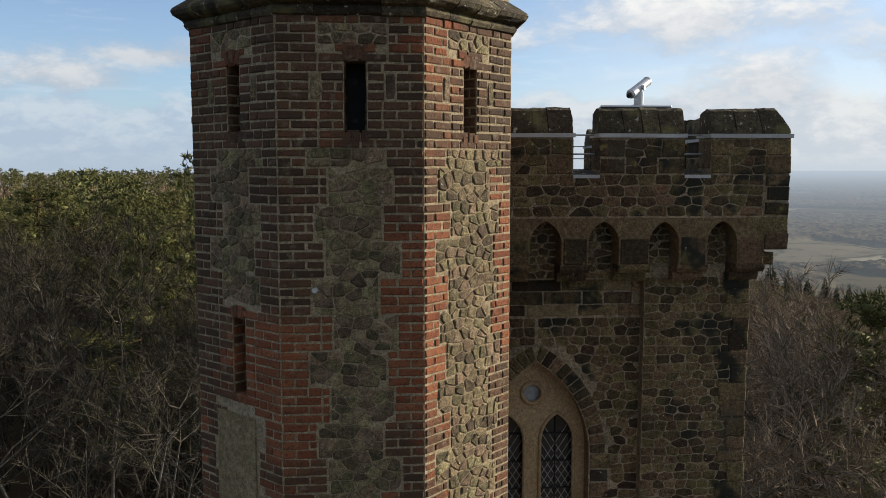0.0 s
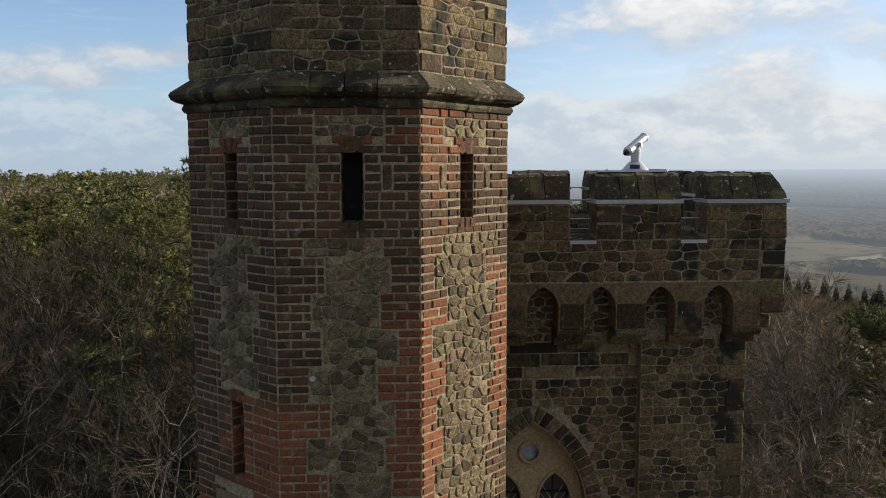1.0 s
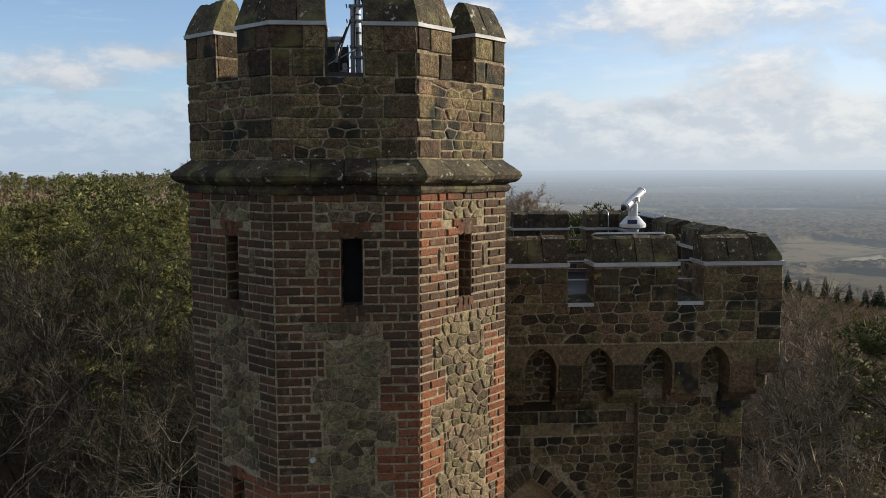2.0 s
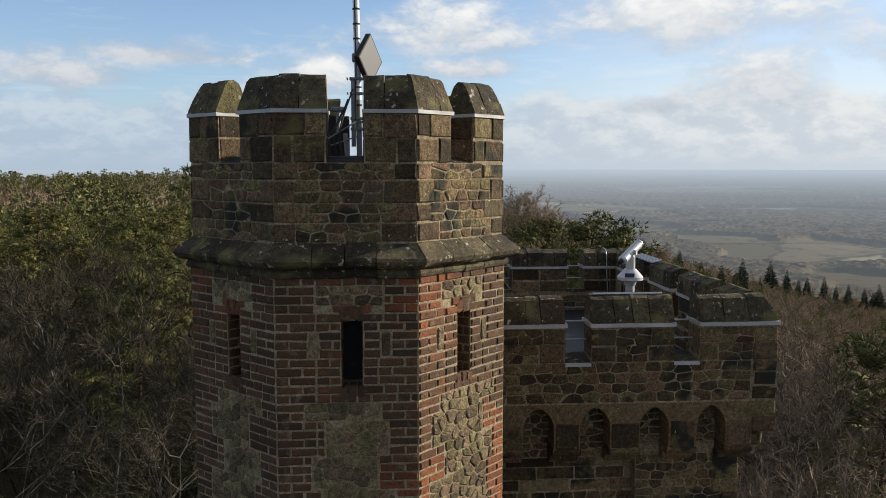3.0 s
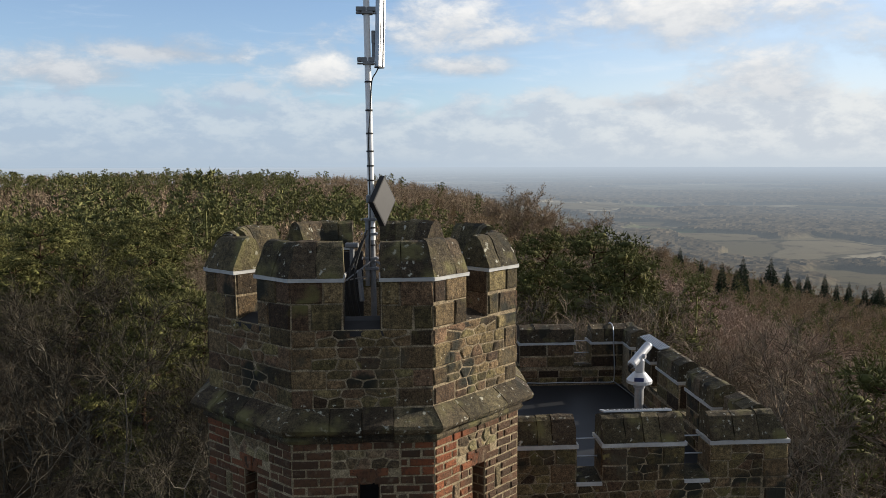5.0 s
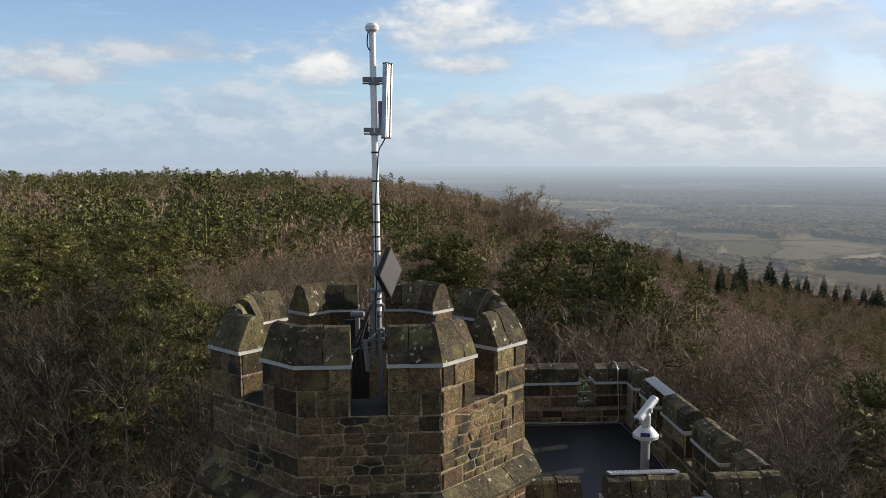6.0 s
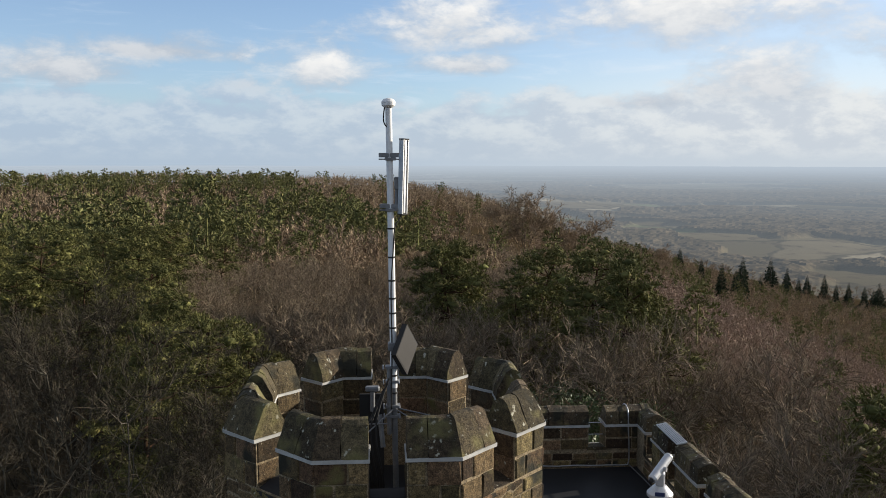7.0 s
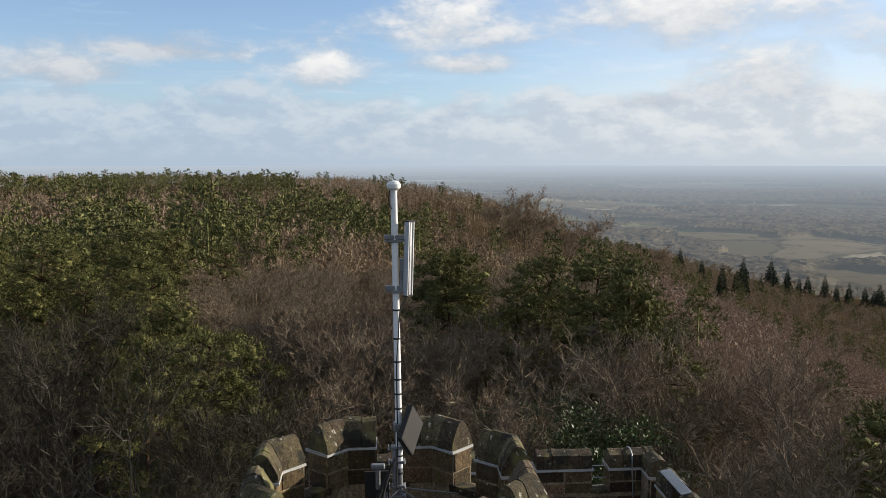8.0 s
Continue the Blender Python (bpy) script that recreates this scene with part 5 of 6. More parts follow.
class Soup:
    """Triangles gathered for one mesh."""
    def __init__(self):
        self.v, self.f = [], []

    def tube(self, a, b, r0, r1, sides):
        d = (b - a)
        if d.length < 1e-5:
            return
        d.normalize()
        u = d.orthogonal().normalized()
        w = d.cross(u)
        base = len(self.v)
        for p, r in ((a, r0), (b, r1)):
            for k in range(sides):
                t = 2 * math.pi * k / sides
                self.v.append(p + (u * math.cos(t) + w * math.sin(t)) * r)
        for k in range(sides):
            l = (k + 1) % sides
            self.f.append((base + k, base + l, base + sides + l, base + sides + k))

    def sliver(self, a, b, r):
        u = (b - a).cross(any_way()).normalized() * r
        base = len(self.v)
        self.v += [a + u, a - u, b]
        self.f.append((base, base + 1, base + 2))

    def slivers(self, a, b, r, out=None):
        """Many slivers at once, from arrays of feet, tips and half widths; they lie like scales where out is given."""
        u = np.cross(b - a, gen.normal(size=a.shape) * (1.0 if out is None else 0.45) + (0.0 if out is None else out))
        u *= (r / np.maximum(1e-6, np.linalg.norm(u, axis=1)))[:, None]
        base = len(self.v)
        self.v += np.stack((a + u, a - u, b), 1).reshape(-1, 3).tolist()
        self.f += (base + np.arange(3 * len(a)).reshape(-1, 3)).tolist()

    def blade(self, c, along, across):
        base = len(self.v)
        self.v += [c - along, c + across, c + along, c - across]
        self.f.append((base, base + 1, base + 2, base + 3))

    def mesh(self, name, material):
        me = bpy.data.meshes.new(name)
        me.from_pydata(self.v, [], self.f)
        me.materials.append(material)
        me.polygons.foreach_set("use_smooth", [True] * len(me.polygons))
        return me


gen = np.random.default_rng(33)


def unit(v):
    return v / np.maximum(1e-6, np.linalg.norm(v, axis=1))[:, None]


def any_way():
    while True:
        p = Vector((rt.uniform(-1, 1), rt.uniform(-1, 1), rt.uniform(-1, 1)))
        if 0.1 < p.length < 1:
            return p.normalized()


def bend(d, amount, lift):
    return (d + any_way() * amount + Vector((0, 0, lift))).normalized()


def bare_tree(height, limbs, forks, twigs, twiglets, spread, thick=1.0, stems=1):
    """Trunk and limbs in one soup, twigs in another."""
    wood, fine = Soup(), Soup()
    nodes = []
    steps = 8
    for stem in range(stems):
        p, d, r = Vector((0, 0, -0.4)), Vector((0, 0, 1)), height * 0.0115 / math.sqrt(stems)
        if stems > 1:
            a = 6.28 * stem / stems + rt.uniform(-0.5, 0.5)
            d = Vector((math.cos(a) * 0.35, math.sin(a) * 0.35, 1)).normalized()
        for k in range(steps):
            q = p + d * (height * 0.80 / steps)
            wood.tube(p, q, r, r * 0.84, 6)
            nodes.append((q, d, r, (k + 1) / steps))
            p, d, r = q, bend(d, 0.20, 0.06), r * 0.84
    for _ in range(limbs):
        stem = rt.randrange(stems)
        q, dd, rr, f = nodes[stem * steps + min(steps - 1, 2 + int((rt.random() ** 0.8) * (steps - 2)))]
        side = any_way()
        side.z = 0.0
        d = (side.normalized() * spread + Vector((0, 0, rt.uniform(0.35, 1.0)))).normalized()
        length = height * rt.uniform(0.30, 0.48) * (1.15 - 0.55 * f)
        a, r = q, max(0.032, rr * 0.6)
        seg = 5
        joints = []
        for k in range(seg):
            b = a + d * (length / seg)
            wood.tube(a, b, r, r * 0.74, 4)
            joints.append((b, d, r * 0.74))
            a, d, r = b, bend(d, 0.34, 0.10), r * 0.74
        for _ in range(forks):
            b, bd, br = joints[rt.randrange(seg)]
            d2 = bend(bd, 0.95, 0.12)
            l2 = length * rt.uniform(0.28, 0.5)
            c = b + d2 * l2 * 0.5
            e = c + bend(d2, 0.4, 0.1) * l2 * 0.5
            wood.tube(b, c, br * 0.6, br * 0.4, 3)
            wood.tube(c, e, br * 0.4, 0.008, 3)
            for _ in range(twigs):
                s = b.lerp(c, rt.random()) if rt.random() < 0.4 else c.lerp(e, rt.random())
                d3 = bend(d2, 0.9, 0.15)
                t = s + d3 * rt.uniform(0.5, 1.2)
                fine.sliver(s, t, 0.016 * thick)
                for _ in range(twiglets):
                    s2 = s.lerp(t, rt.uniform(0.2, 0.95))
                    fine.sliver(s2, s2 + bend(d3, 0.9, 0.12) * rt.uniform(0.35, 0.85), 0.0095 * thick)
    return wood, fine


def needle_clump(soup, c, size, count, leaf, wide=0.16):
    for _ in range(count):
        w = any_way()
        p = c + Vector((w.x * size, w.y * size, abs(w.z) * size * 0.8 - size * 0.2)) * rt.uniform(0.5, 1.1)
        out = (w + Vector((0, 0, 0.55)) + any_way() * 0.5).normalized()
        across = out.cross(any_way()).normalized()
        soup.blade(p, out * leaf * rt.uniform(0.7, 1.3), across * leaf * wide)


CORE = [(-1, 1.618, 0), (1, 1.618, 0), (-1, -1.618, 0), (1, -1.618, 0), (0, -1, 1.618), (0, 1, 1.618), (0, -1, -1.618), (0, 1, -1.618), (1.618, 0, -1), (1.618, 0, 1), (-1.618, 0, -1), (-1.618, 0, 1)]
CORE_FACES = [(0, 11, 5), (0, 5, 1), (0, 1, 7), (0, 7, 10), (0, 10, 11), (1, 5, 9), (5, 11, 4), (11, 10, 2), (10, 7, 6), (7, 1, 8), (3, 9, 4), (3, 4, 2), (3, 2, 6), (3, 6, 8), (3, 8, 9), (4, 9, 5), (2, 4, 11), (6, 2, 10), (8, 6, 7), (9, 8, 1)]


def pad(soup, c, rx, rz, tufts, per, length, width, dense=True):
    """A pad of foliage: tufts of needles standing off a dense, flattened, uneven clump."""
    if dense:
        base = len(soup.v)
        for x, y, z in CORE:
            k = 0.20 * rt.uniform(0.75, 1.25)
            soup.v.append(c + Vector((x * rx * k, y * rx * k, z * rz * k)))
        soup.f += [tuple(base + i for i in q) for q in CORE_FACES]
    w = unit(gen.normal(size=(tufts, 3)))
    w[:, 2] = np.where(w[:, 2] < -0.35, -w[:, 2], w[:, 2])
    lobes = 1 + 0.35 * np.sin(w[:, 0] * 5 + c.x * 7) * np.cos(w[:, 1] * 5 + c.y * 7)
    s = np.array(tuple(c)) + w * np.array((rx, rx, rz)) * (lobes * gen.uniform(0.30, 1.0, tufts) ** 0.5)[:, None]
    out = unit(w + np.array((0, 0, 0.6)) + gen.normal(size=(tufts, 3)) * 0.25)
    a = np.repeat(s, per, axis=0)
    d = unit(np.repeat(out, per, axis=0) * 0.55 + gen.normal(size=(tufts * per, 3)) * 0.6)
    l = length * gen.uniform(0.7, 1.3, tufts * per)
    soup.slivers(a, a + d * l[:, None], l * width, np.repeat(w, per, axis=0))


def pine_tree(height, pads, tufts, per, length, width, low=0.36):
    """A pine: bare lower trunk, and an irregular domed crown of separate pads of needles on rising limbs."""
    wood, fine = Soup(), Soup()
    p, d, r = Vector((0, 0, -0.4)), Vector((0, 0, 1)), height * 0.013
    steps, nodes = 7, []
    for k in range(steps):
        q = p + d * (height * 0.9 / steps)
        wood.tube(p, q, r, r * 0.83, 6)
        nodes.append(q)
        p, d, r = q, bend(d, 0.12, 0.08), r * 0.83
    lean = rt.uniform(0, 6.28)
    for i in range(pads):
        f = (i + 0.5) / pads
        z = height * (low + (0.96 - low) * f)
        a = i * 2.4 + rt.uniform(-0.6, 0.6)
        dome = math.sqrt(max(0.03, 1 - (abs(f - 0.30) / 0.74) ** 2))
        reach = height * 0.235 * dome * rt.uniform(0.35, 1.05) * (1 + 0.18 * math.cos(a - lean))
        trunk = nodes[min(steps - 1, max(2, int((0.3 + 0.7 * f) * steps)))]
        c = Vector((trunk.x + math.cos(a) * reach, trunk.y + math.sin(a) * reach, z + rt.uniform(-0.03, 0.03) * height))
        root = Vector((trunk.x, trunk.y, min(trunk.z, z - reach * 0.2)))
        knee = root.lerp(c, 0.55) + Vector((0, 0, -0.06 * reach + rt.uniform(-0.2, 0.2)))
        wood.tube(root, knee, height * 0.0042, height * 0.003, 4)
        wood.tube(knee, c, height * 0.003, 0.012, 3)
        rx = height * rt.uniform(0.062, 0.108) * (1.1 - 0.35 * f)
        pad(fine, c, rx, rx * rt.uniform(0.42, 0.62), tufts, per, length, width)
        # sprays along the limb
        pad(fine, root.lerp(c, 0.62), rx * 0.6, rx * 0.3, tufts // 4, per, length, width)
    return wood, fine


def spruce_tree(height, tiers, blades):
    wood, fine = Soup(), Soup()
    wood.tube(Vector((0, 0, -1)), Vector((0, 0, height * 0.95)), height * 0.014, 0.03, 5)
    for k in range(tiers):
        f = k / tiers
        z = height * (0.06 + 0.92 * f)
        reach = (height * 0.23 * (1 - f) ** 0.8 + 0.2) * rt.uniform(0.8, 1.12)
        for q in range(blades):
            a = 2 * math.pi * (q + rt.random() * 0.8) / blades
            w = Vector((math.cos(a), math.sin(a), -0.28))
            l = reach * rt.uniform(0.6, 1.12)
            tip = Vector((0, 0, z)) + w * l
            for s in (0.35, 0.6, 0.85):
                c = Vector((0, 0, z)).lerp(tip, s)
                for _ in range(3):
                    fine.sliver(c, c + (w + any_way() * 0.8).normalized() * l * rt.uniform(0.3, 0.5), l * 0.09)
    return wood, fine


def tree_kind(name, variants, wood_mat, fine_mat, fine_name):
    out = []
    for wood, fine in variants:
        tall = max(p[2] for p in fine.v)
        out.append((wood.mesh("trunk", wood_mat), fine.mesh(fine_name, fine_mat), tall))
    return name, out, fine_name


# bark and near twigs darkened: shade over the near wood put into base colours
M_BARK = surface("grey_brown_bark", [(0.072, 0.065, 0.050), (0.130, 0.120, 0.095), (0.044, 0.040, 0.031)], 1.5, 12, 0.95, 0.3, 0.01, 0.35, 0.01, spec=0.05)
M_TWIG = surface("shaded_bare_twigs", [(0.036, 0.031, 0.023), (0.062, 0.054, 0.039), (0.025, 0.022, 0.017)], 0.25, 3, 0.95, 0.0, vary=0.5, hue=0.018, island=True, spec=0.05)
M_BIRCH = surface("birch_twigs", [(0.250, 0.182, 0.138), (0.330, 0.248, 0.190), (0.170, 0.124, 0.096)], 0.25, 3, 0.95, 0.0, vary=0.4, hue=0.012, island=True, spec=0.05)
M_PINEBARK = surface("pine_bark", [(0.0462, 0.0277, 0.0176), (0.0714, 0.0420, 0.0252), (0.0294, 0.0202, 0.0143)], 1.2, 10, 0.95, 0.3, 0.01, spec=0.05)
M_NEEDLE = surface("pine_needles", [(0.086, 0.088, 0.031), (0.145, 0.138, 0.046), (0.050, 0.056, 0.023)], 0.35, 4, 0.8, 0.0, vary=0.45, hue=0.02, island=True, spec=0.08)
M_SPRUCE = surface("spruce_needles", [(0.030, 0.044, 0.026), (0.046, 0.064, 0.034), (0.022, 0.032, 0.020)], 0.3, 2, 0.85, 0.0, vary=0.35, hue=0.01, island=True, spec=0.08)
# far crowns: paler base colours that hold some haze and sunlight on the ridge
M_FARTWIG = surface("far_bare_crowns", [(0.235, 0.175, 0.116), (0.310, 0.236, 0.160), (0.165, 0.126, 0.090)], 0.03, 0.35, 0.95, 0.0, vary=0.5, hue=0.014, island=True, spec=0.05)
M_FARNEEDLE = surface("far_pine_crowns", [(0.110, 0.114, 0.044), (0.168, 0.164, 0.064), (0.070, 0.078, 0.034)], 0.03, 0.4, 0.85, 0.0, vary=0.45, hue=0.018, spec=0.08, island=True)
# scrub nearly black: its colour carries the shade under the near trees
M_SCRUB = surface("shaded_bare_scrub", [(0.018, 0.015, 0.011), (0.028, 0.023, 0.016), (0.012, 0.010, 0.008)], 0.2, 3, 0.95, 0.0, vary=0.5, hue=0.01, island=True, spec=0.05)
M_BROWNTWIG = surface("warm_brown_twigs", [(0.160, 0.124, 0.086), (0.225, 0.178, 0.126), (0.110, 0.088, 0.063)], 0.25, 3, 0.95, 0.0, vary=0.5, hue=0.015, island=True, spec=0.05)
M_HOLLY = surface("evergreen_leaves", [(0.055, 0.082, 0.026), (0.090, 0.120, 0.036), (0.036, 0.056, 0.020)], 1.0, 6, 0.55, 0.0, vary=0.15, hue=0.01, spec=0.35)

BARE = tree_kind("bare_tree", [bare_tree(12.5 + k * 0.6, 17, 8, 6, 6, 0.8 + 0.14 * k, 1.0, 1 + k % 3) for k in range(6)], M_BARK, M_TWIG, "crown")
BIRCH = tree_kind("birch_tree", [bare_tree(11.5 + k, 16, 6, 5, 6, 0.5) for k in range(3)], M_BARK, M_BIRCH, "crown")
BROWN = tree_kind("brown_tree", [bare_tree(11.5 + k, 17, 7, 6, 6, 0.9, 1.4, 1 + k % 3) for k in range(4)], M_BARK, M_BROWNTWIG, "crown")
PINE = tree_kind("pine_tree", [pine_tree(13.5 + k * 0.8, 36, 60, 5, 0.28, 0.12) for k in range(5)], M_PINEBARK, M_NEEDLE, "crown")
BUSHY = tree_kind("pine_tree", [pine_tree(13.0 + k, 44, 86, 6, 0.22, 0.10, 0.18) for k in range(3)], M_PINEBARK, M_NEEDLE, "crown")
SPRUCE = tree_kind("spruce_tree", [spruce_tree(22 + 3 * k, 24, 12) for k in range(3)], M_PINEBARK, M_SPRUCE, "crown")
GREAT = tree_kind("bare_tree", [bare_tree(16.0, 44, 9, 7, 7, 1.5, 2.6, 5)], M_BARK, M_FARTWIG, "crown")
LABELS = {"bare_tree": ("leafless grey-brown broadleaf tree in the hillside wood", "tree", "bare trees of the wood"),
          "brown_tree": ("leafless warm brown broadleaf tree with dense fine twigs", "tree", "brown trees of the wood"),
          "birch_tree": ("leafless reddish-twigged birch on the wooded slope", "tree", "birches of the slope"),
          "pine_tree": ("scots pine with dark green needle clumps and reddish trunk", "pine tree", "pines of the wood"),
          "spruce_tree": ("tall dark green spruce standing on the lower slope", "conifer", "spruces of the slope")}


def plant(kind, x, y, scale, top=None):
    """Stands a tree on the ground; with a top, it grows to about that height."""
    name, variants, fine_name = kind
    trunk, fine, tall = variants[rt.randrange(len(variants))]
    z = ground_z(x, y)
    if top is not None:
        scale *= min(2.6, max(0.6, (top - z) / tall))
    t = new("bare_tree" if name == "brown_tree" else name)
    label, cat, group = LABELS[name]
    tagged(t, label, cat, group)
    t.matrix_basis = Matrix.Translation((x, y, z)) @ Matrix.Rotation(rt.uniform(0, 6.28), 4, "Z") @ Matrix.Diagonal((scale * rt.uniform(0.9, 1.1), scale * rt.uniform(0.9, 1.1), scale, 1))
    for nm, me in (("trunk", trunk), (fine_name, fine)):
        o = new(nm, me)
        o.parent = t
    return t


# stretches of the wood where pines stand: bearing from, to (degrees), distance from, to, share
PINES = [(-27, -13.0, 60, 112, 0.62), (-27, -7.5, 112, 185, 0.30), (-27, -7.0, 185, 310, 0.5), (-27, -8, 310, 500, 0.08), (-27, -6, 500, 640, 0.75),
         (-7.5, -2.5, 320, 385, 0.75), (-3.0, 3.0, 230, 330, 0.6), (0.3, 13.5, 64, 80, 0.75)]


def pine_share(bearing, d):
    for b0, b1, d0, d1, share in PINES:
        if b0 <= bearing <= b1 and d0 <= d < d1:
            return share
    return 0.03 if d > 130 else 0.0


EYE_Y = -8.0


def cells(step, d0, d1, b0, b1):
    k = int(d1 / step) + 1
    for i in range(-k, k + 1):
        for j in range(0, k + 1):
            x, y = (i + rt.uniform(-0.42, 0.42)) * step, (j + rt.uniform(-0.42, 0.42)) * step + EYE_Y
            d = math.hypot(x, y - EYE_Y)
            b = math.degrees(math.atan2(x, y - EYE_Y))
            if d0 <= d < d1 and b0 <= b <= b1:
                yield x, y, d, b


# pines that stand out from the wood: bearing, distance, height of the top
LONE_PINES = [(-16.0, 46, 14.6), (-11.8, 49, 14.3), (-9.2, 51, 12.6), (-13.5, 54, 14.8), (10.5, 73, 15.4), (14.4, 67, 16.3), (16.4, 65, 15.0), (18.4, 66, 13.0), (20.4, 64, 11.0), (3.5, 75, 15.0), (6.0, 77, 15.6), (33.4, 45, 12.6)]
LONE = [(d * math.sin(radians(b)), d * math.cos(radians(b)) + EYE_Y) for b, d, crest in LONE_PINES]
for (x, y), (b, d, crest) in zip(LONE, LONE_PINES):
    plant(BUSHY if b < 0 else PINE, x, y, 1.0, crest)
for x, y, d, b in cells(6.0, 27, 130, -27, 36):
    if math.hypot(x - 2, y - 3.5) < 17 or (8.0 < b < 19.5 and d < 53):
        continue
    if rt.random() < pine_share(b, d):
        crest = 15.2 - 4.3 * smooth(15.5, 22.5, b) - 1.0 * smooth(84, 112, d)
        plant(BUSHY if d < 63 else PINE, x, y, 1.0, crest + rt.uniform(-2.4, 1.2))
    elif d > 85 and b > 14 and rt.random() < 0.75:
        plant(BIRCH, x, y, rt.uniform(0.8, 1.05))
    elif d > 62:
        plant(BROWN, x, y, rt.uniform(0.85, 1.05), (11.5 if b > -13 else 9.5) - 2.5 * smooth(80, 130, d) if b < 14 else None)
    else:
        if any(math.hypot(x - px, y - py) < 4.5 for px, py in LONE):
            continue
        # left of bearing -7 every tree takes the twigs darkened for shade
        plant(BROWN if b > -7 and rt.random() < (0.6 if d < 50 else 0.8) else BARE, x, y, rt.uniform(0.88, 1.04), 15.8 - 2.2 * smooth(-19, -12, b) - 1.8 * smooth(10, 20, b))


def low_tree(pine, fine_one):
    """A tree of the far wood: a pine of ragged pads, or a fuzzy dome of bare twigs."""
    w, f = Soup(), Soup()
    if pine:
        w.tube(Vector((0, 0, -1)), Vector((0, 0, 12)), 0.2, 0.1, 4)
        lean = rt.uniform(0, 6.28)
        for i in range(26 if fine_one else 14):
            q = (i + 0.5) / (26 if fine_one else 14)
            a = i * 2.4 + rt.uniform(-0.6, 0.6)
            reach = 3.3 * math.sqrt(max(0.03, 1 - (abs(q - 0.3) / 0.74) ** 2)) * rt.uniform(0.35, 1.05) * (1 + 0.2 * math.cos(a - lean))
            c = Vector((math.cos(a) * reach, math.sin(a) * reach, 5.0 + 9.0 * q))
            rx = rt.uniform(0.9, 1.5) * (1.1 - 0.3 * q)
            pad(f, c, rx, rx * 0.5, 14 if fine_one else 7, 4, 0.66 if fine_one else 1.0, 0.18 if fine_one else 0.22, False)
    else:
        w.tube(Vector((0, 0, -1)), Vector((0, 0, 6)), 0.16, 0.08, 4)
        count, k = (28, 20) if fine_one else (13, 7)
        th, up = gen.uniform(0, 6.28, count), np.arcsin(gen.uniform(0.05, 1.0, count))
        out = np.stack((np.cos(th) * np.cos(up), np.sin(th) * np.cos(up), np.sin(up)), 1)
        feet = np.stack((np.zeros(count), np.zeros(count), gen.uniform(2.5, 5.5, count)), 1)
        tips = np.array((0, 0, 4.5)) + out * np.array((3.9, 3.9, 6.5)) * gen.uniform(0.78, 1.0, count)[:, None]
        f.slivers(feet, tips, np.full(count, 0.09 if fine_one else 0.14))
        fa, ta = np.repeat(feet, k, axis=0), np.repeat(tips, k, axis=0)
        s = fa + (ta - fa) * gen.uniform(0.4, 1.0, count * k)[:, None]
        d = unit(unit(ta - fa) + gen.normal(size=(count * k, 3)) * 0.75 + np.array((0, 0, 0.15)))
        f.slivers(s, s + d * gen.uniform(0.5, 1.2, count * k)[:, None], np.full(count * k, 0.090 if fine_one else 0.22), np.repeat(out, k, axis=0))
    v = np.array([tuple(p) for p in w.v + f.v], dtype=np.float32)
    off = len(w.v)
    faces = [tuple(q) for q in w.f] + [tuple(i + off for i in q) for q in f.f]
    return v, faces


LOW = {(p, q): [low_tree(p, q) for _ in range(6)] for p in (True, False) for q in (True, False)}


def land_z(x, y):
    r = math.hypot(x, y)
    return ground_z(x, y) if r < 1450 else plain_z(r, math.atan2(x, y))


def far_wood(name, label, category, spots, pine, material):
    verts, faces, base = [], [], 0
    for x, y, scale in spots:
        v, f = LOW[(pine, math.hypot(x, y) < 225)][rt.randrange(6)]
        a = rt.uniform(0, 6.28)
        c, s = math.cos(a) * scale * rt.uniform(0.85, 1.2), math.sin(a) * scale
        rot = np.array([[c, -s, 0], [s, c, 0], [0, 0, scale * rt.uniform(0.88, 1.12)]], dtype=np.float32)
        verts.append(v @ rot.T + np.array((x, y, land_z(x, y)), dtype=np.float32))
        faces += [tuple(i + base for i in q) for q in f]
        base += len(v)
    me = bpy.data.meshes.new(name)
    me.from_pydata(np.concatenate(verts).tolist(), [], faces)
    me.materials.append(material)
    me.polygons.foreach_set("use_smooth", [True] * len(me.polygons))
    tagged(new(name, me), label, category, kind="stuff")


mid_pine, mid_bare, mid_birch = [], [], []
for x, y, d, b in cells(8.0, 130, 430, -27, 36):
    s = (x - 8) * 0.9925 - y * 0.122
    if rt.random() < pine_share(b, d):
        mid_pine.append((x, y, rt.choice((0.7, 0.9, 1.05, 1.2, 1.35))))
    elif b > 14 and s > 8 and rt.random() < 0.85:
        mid_birch.append((x, y, rt.uniform(0.7, 1.1)))
    else:
        mid_bare.append((x, y, rt.choice((0.65, 0.85, 1.0, 1.15, 1.3)) * (1.0 if b < 0 else 0.72)))
for x, y, d, b in cells(10.5, 430, 820, -27, 10):
    (mid_pine if rt.random() < pine_share(b, d) else mid_bare).append((x, y, rt.uniform(0.8, 1.05)))
for x, y, d, b in cells(10.5, 430, 1000, 10, 36):
    s = (x - 8) * 0.9925 - y * 0.122
    if d < 900 or noise.noise((x / 150, y / 150, 2.0)) > -0.3:
        (mid_pine if rt.random() < 0.10 else mid_birch if d < 600 and rt.random() < 0.5 else mid_bare).append((x, y, rt.uniform(0.8, 1.1)))
for x, y, d, b in cells(15.0, 1000, 1380, 10, 36):
    if noise.noise((x / 150, y / 150, 2.0)) > -0.2:
        mid_bare.append((x, y, rt.uniform(0.8, 1.1)))
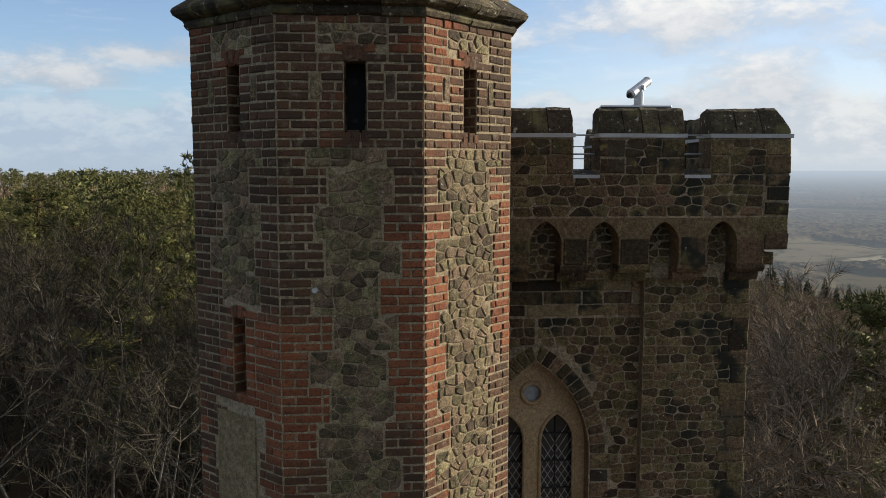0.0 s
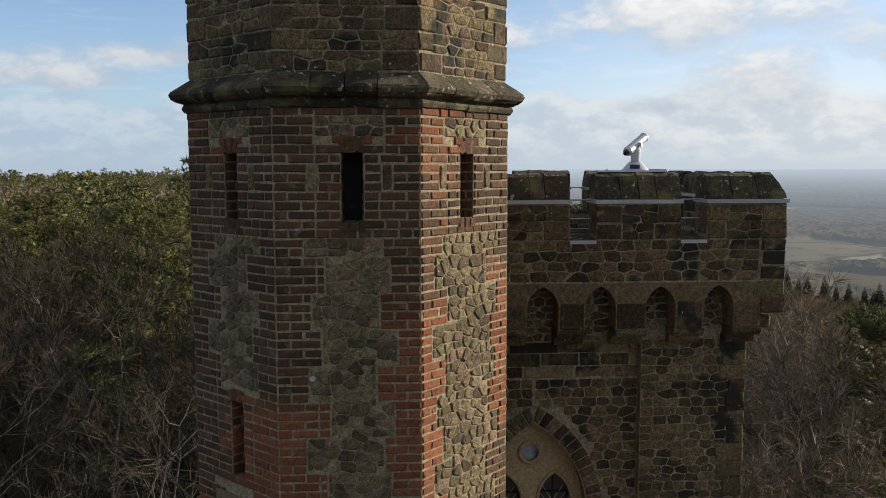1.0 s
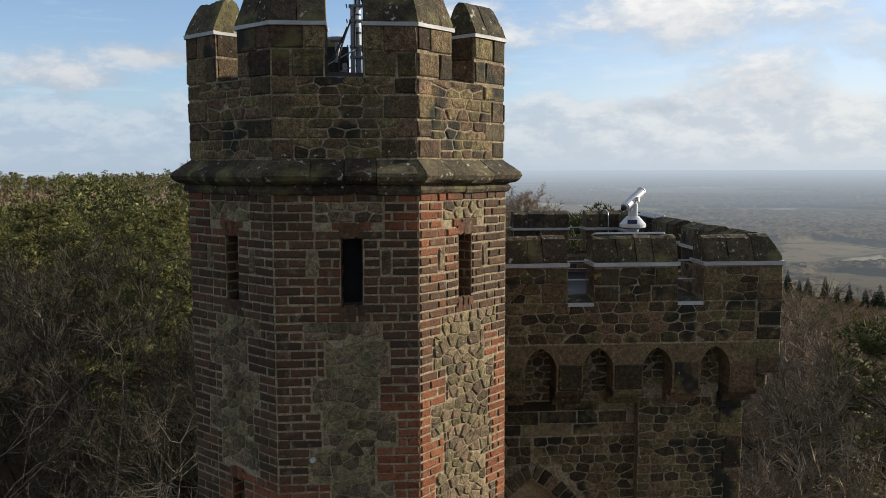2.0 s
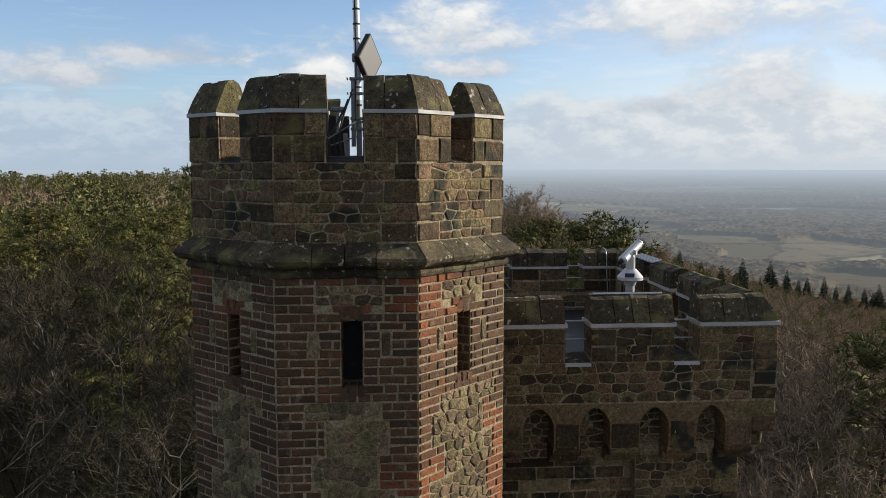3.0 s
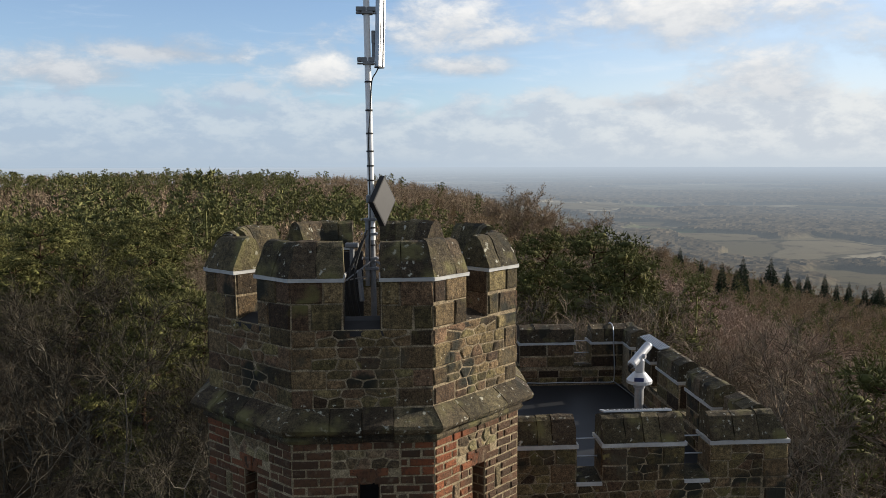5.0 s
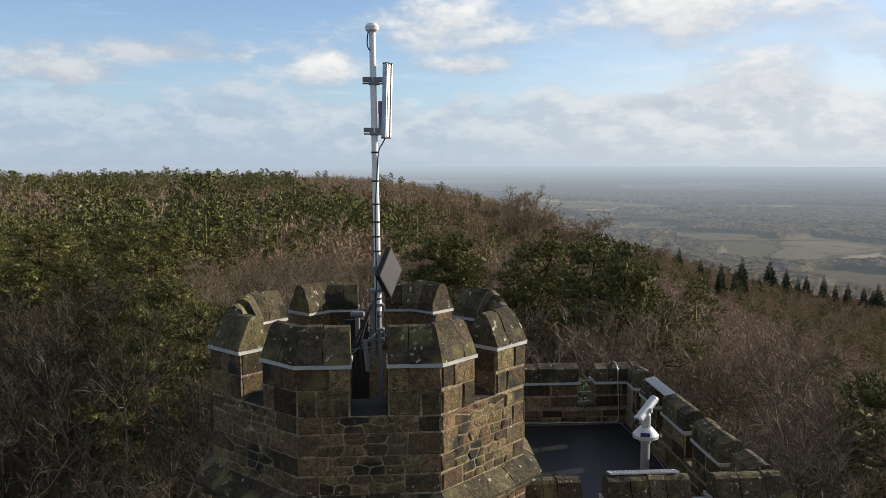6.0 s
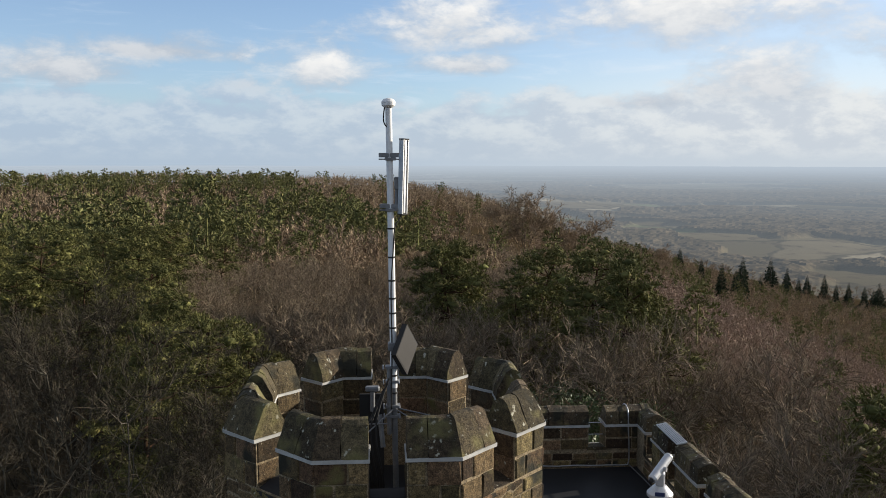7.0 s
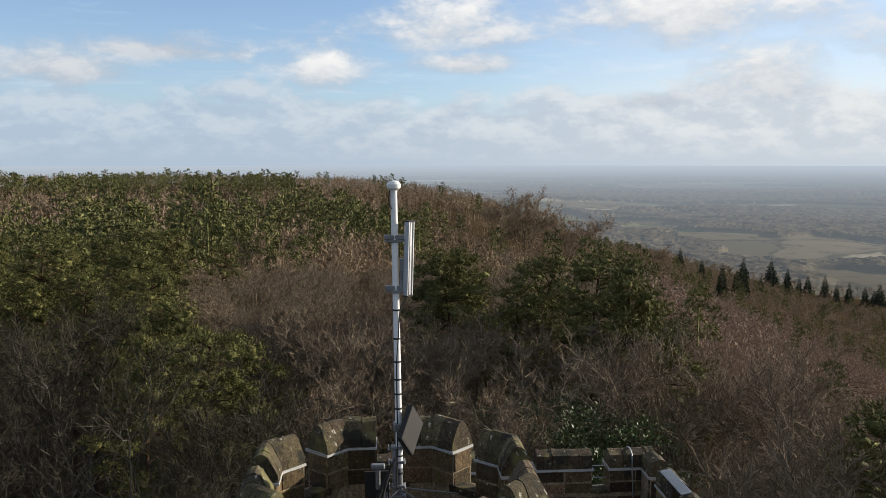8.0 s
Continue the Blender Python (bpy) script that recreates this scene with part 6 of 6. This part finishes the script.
for x, y, d, b in cells(7.5, 130, 560, 15, 36):
    mid_birch.append((x, y, rt.uniform(0.6, 1.0)))
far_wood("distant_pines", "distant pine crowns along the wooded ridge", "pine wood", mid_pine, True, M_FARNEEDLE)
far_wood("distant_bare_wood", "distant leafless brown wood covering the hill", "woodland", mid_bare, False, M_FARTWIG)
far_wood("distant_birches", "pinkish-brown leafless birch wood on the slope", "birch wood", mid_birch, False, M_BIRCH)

# tangled undergrowth between the near trees
scrub = Soup()
for x, y, d, b in cells(2.7, 27, 105, -27, 36):
    if math.hypot(x - 2, y - 3.5) < 14:
        continue
    o = Vector((x, y, ground_z(x, y) - 0.1))
    tall = rt.uniform(2.0, 6.5)
    for _ in range(8):
        top = o + Vector((rt.uniform(-0.45, 0.45), rt.uniform(-0.45, 0.45), 1.0)) * tall * rt.uniform(0.6, 1.0)
        scrub.sliver(o, top, 0.03)
        for _ in range(7):
            s = o.lerp(top, rt.uniform(0.35, 1.0))
            scrub.sliver(s, s + Vector((rt.uniform(-1, 1), rt.uniform(-1, 1), rt.uniform(0.0, 1.0))) * tall * 0.28, 0.018)
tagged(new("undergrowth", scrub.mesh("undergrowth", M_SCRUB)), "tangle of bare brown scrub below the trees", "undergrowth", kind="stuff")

# spruces on the lower slope: bearing, distance, height
SPRUCES = [(23.2, 668, 28), (24.1, 744, 25), (24.6, 760, 27), (24.5, 980, 33), (25.6, 940, 17), (26.2, 1100, 36), (27.2, 1150, 27), (27.2, 1036, 20), (27.9, 1068, 21), (28.4, 1150, 24),
           (29.4, 1130, 29), (30.8, 1110, 27), (31.7, 1130, 25), (32.5, 1120, 33), (20.5, 930, 24), (21.9, 900, 20), (30.1, 1110, 22), (32.2, 1130, 23)]
# broad bare trees on the skyline and the slope: bearing, distance, height of the top
GREAT_SPOTS = [(10.1, 425, 13.0), (12.9, 430, 3.0), (18.5, 450, -18.0)]
# a great spreading tree on the skyline, one on the slope, and spruces lower down: bearing, distance, size
for az, dist, crest in GREAT_SPOTS:
    x, y = dist * math.sin(radians(az)), dist * math.cos(radians(az)) + EYE_Y
    plant(GREAT, x, y, 1.0, crest)
for az, dist, tall in SPRUCES:
    x, y = dist * math.sin(radians(az)), dist * math.cos(radians(az)) + EYE_Y
    plant(SPRUCE, x, y, 1.0, ground_z(x, y) + tall)


def evergreen_shrub(x, y, size):
    s = empty("evergreen_shrub", "dense dark green holly shrub among the bare trees", "shrub", "evergreen shrubs", at=(x, y, ground_z(x, y)))
    wood, fine = Soup(), Soup()
    for _ in range(9):
        tip = Vector((rt.uniform(-1, 1), rt.uniform(-1, 1), rt.uniform(1.1, 1.8))) * size * 0.5
        wood.tube(Vector((0, 0, -0.3)), tip, 0.06, 0.02, 4)
    for _ in range(60):
        w = any_way()
        c = Vector((w.x * size * 0.42, w.y * size * 0.42, size * (0.55 + 0.42 * w.z)))
        needle_clump(fine, c, size * 0.12, 80, 0.14, 0.45)
    for nm, sp, mt in (("stem", wood, M_BARK), ("crown", fine, M_HOLLY)):
        o = new(nm, sp.mesh(nm, mt))
        o.parent = s


for az, dist, size in ((9.4, 50, 11.6), (11.8, 51, 12.2), (14.0, 49, 12.6), (16.2, 50, 12.8), (18.2, 51, 12.4)):
    evergreen_shrub(dist * math.sin(radians(az)), dist * math.cos(radians(az)) + EYE_Y, size)
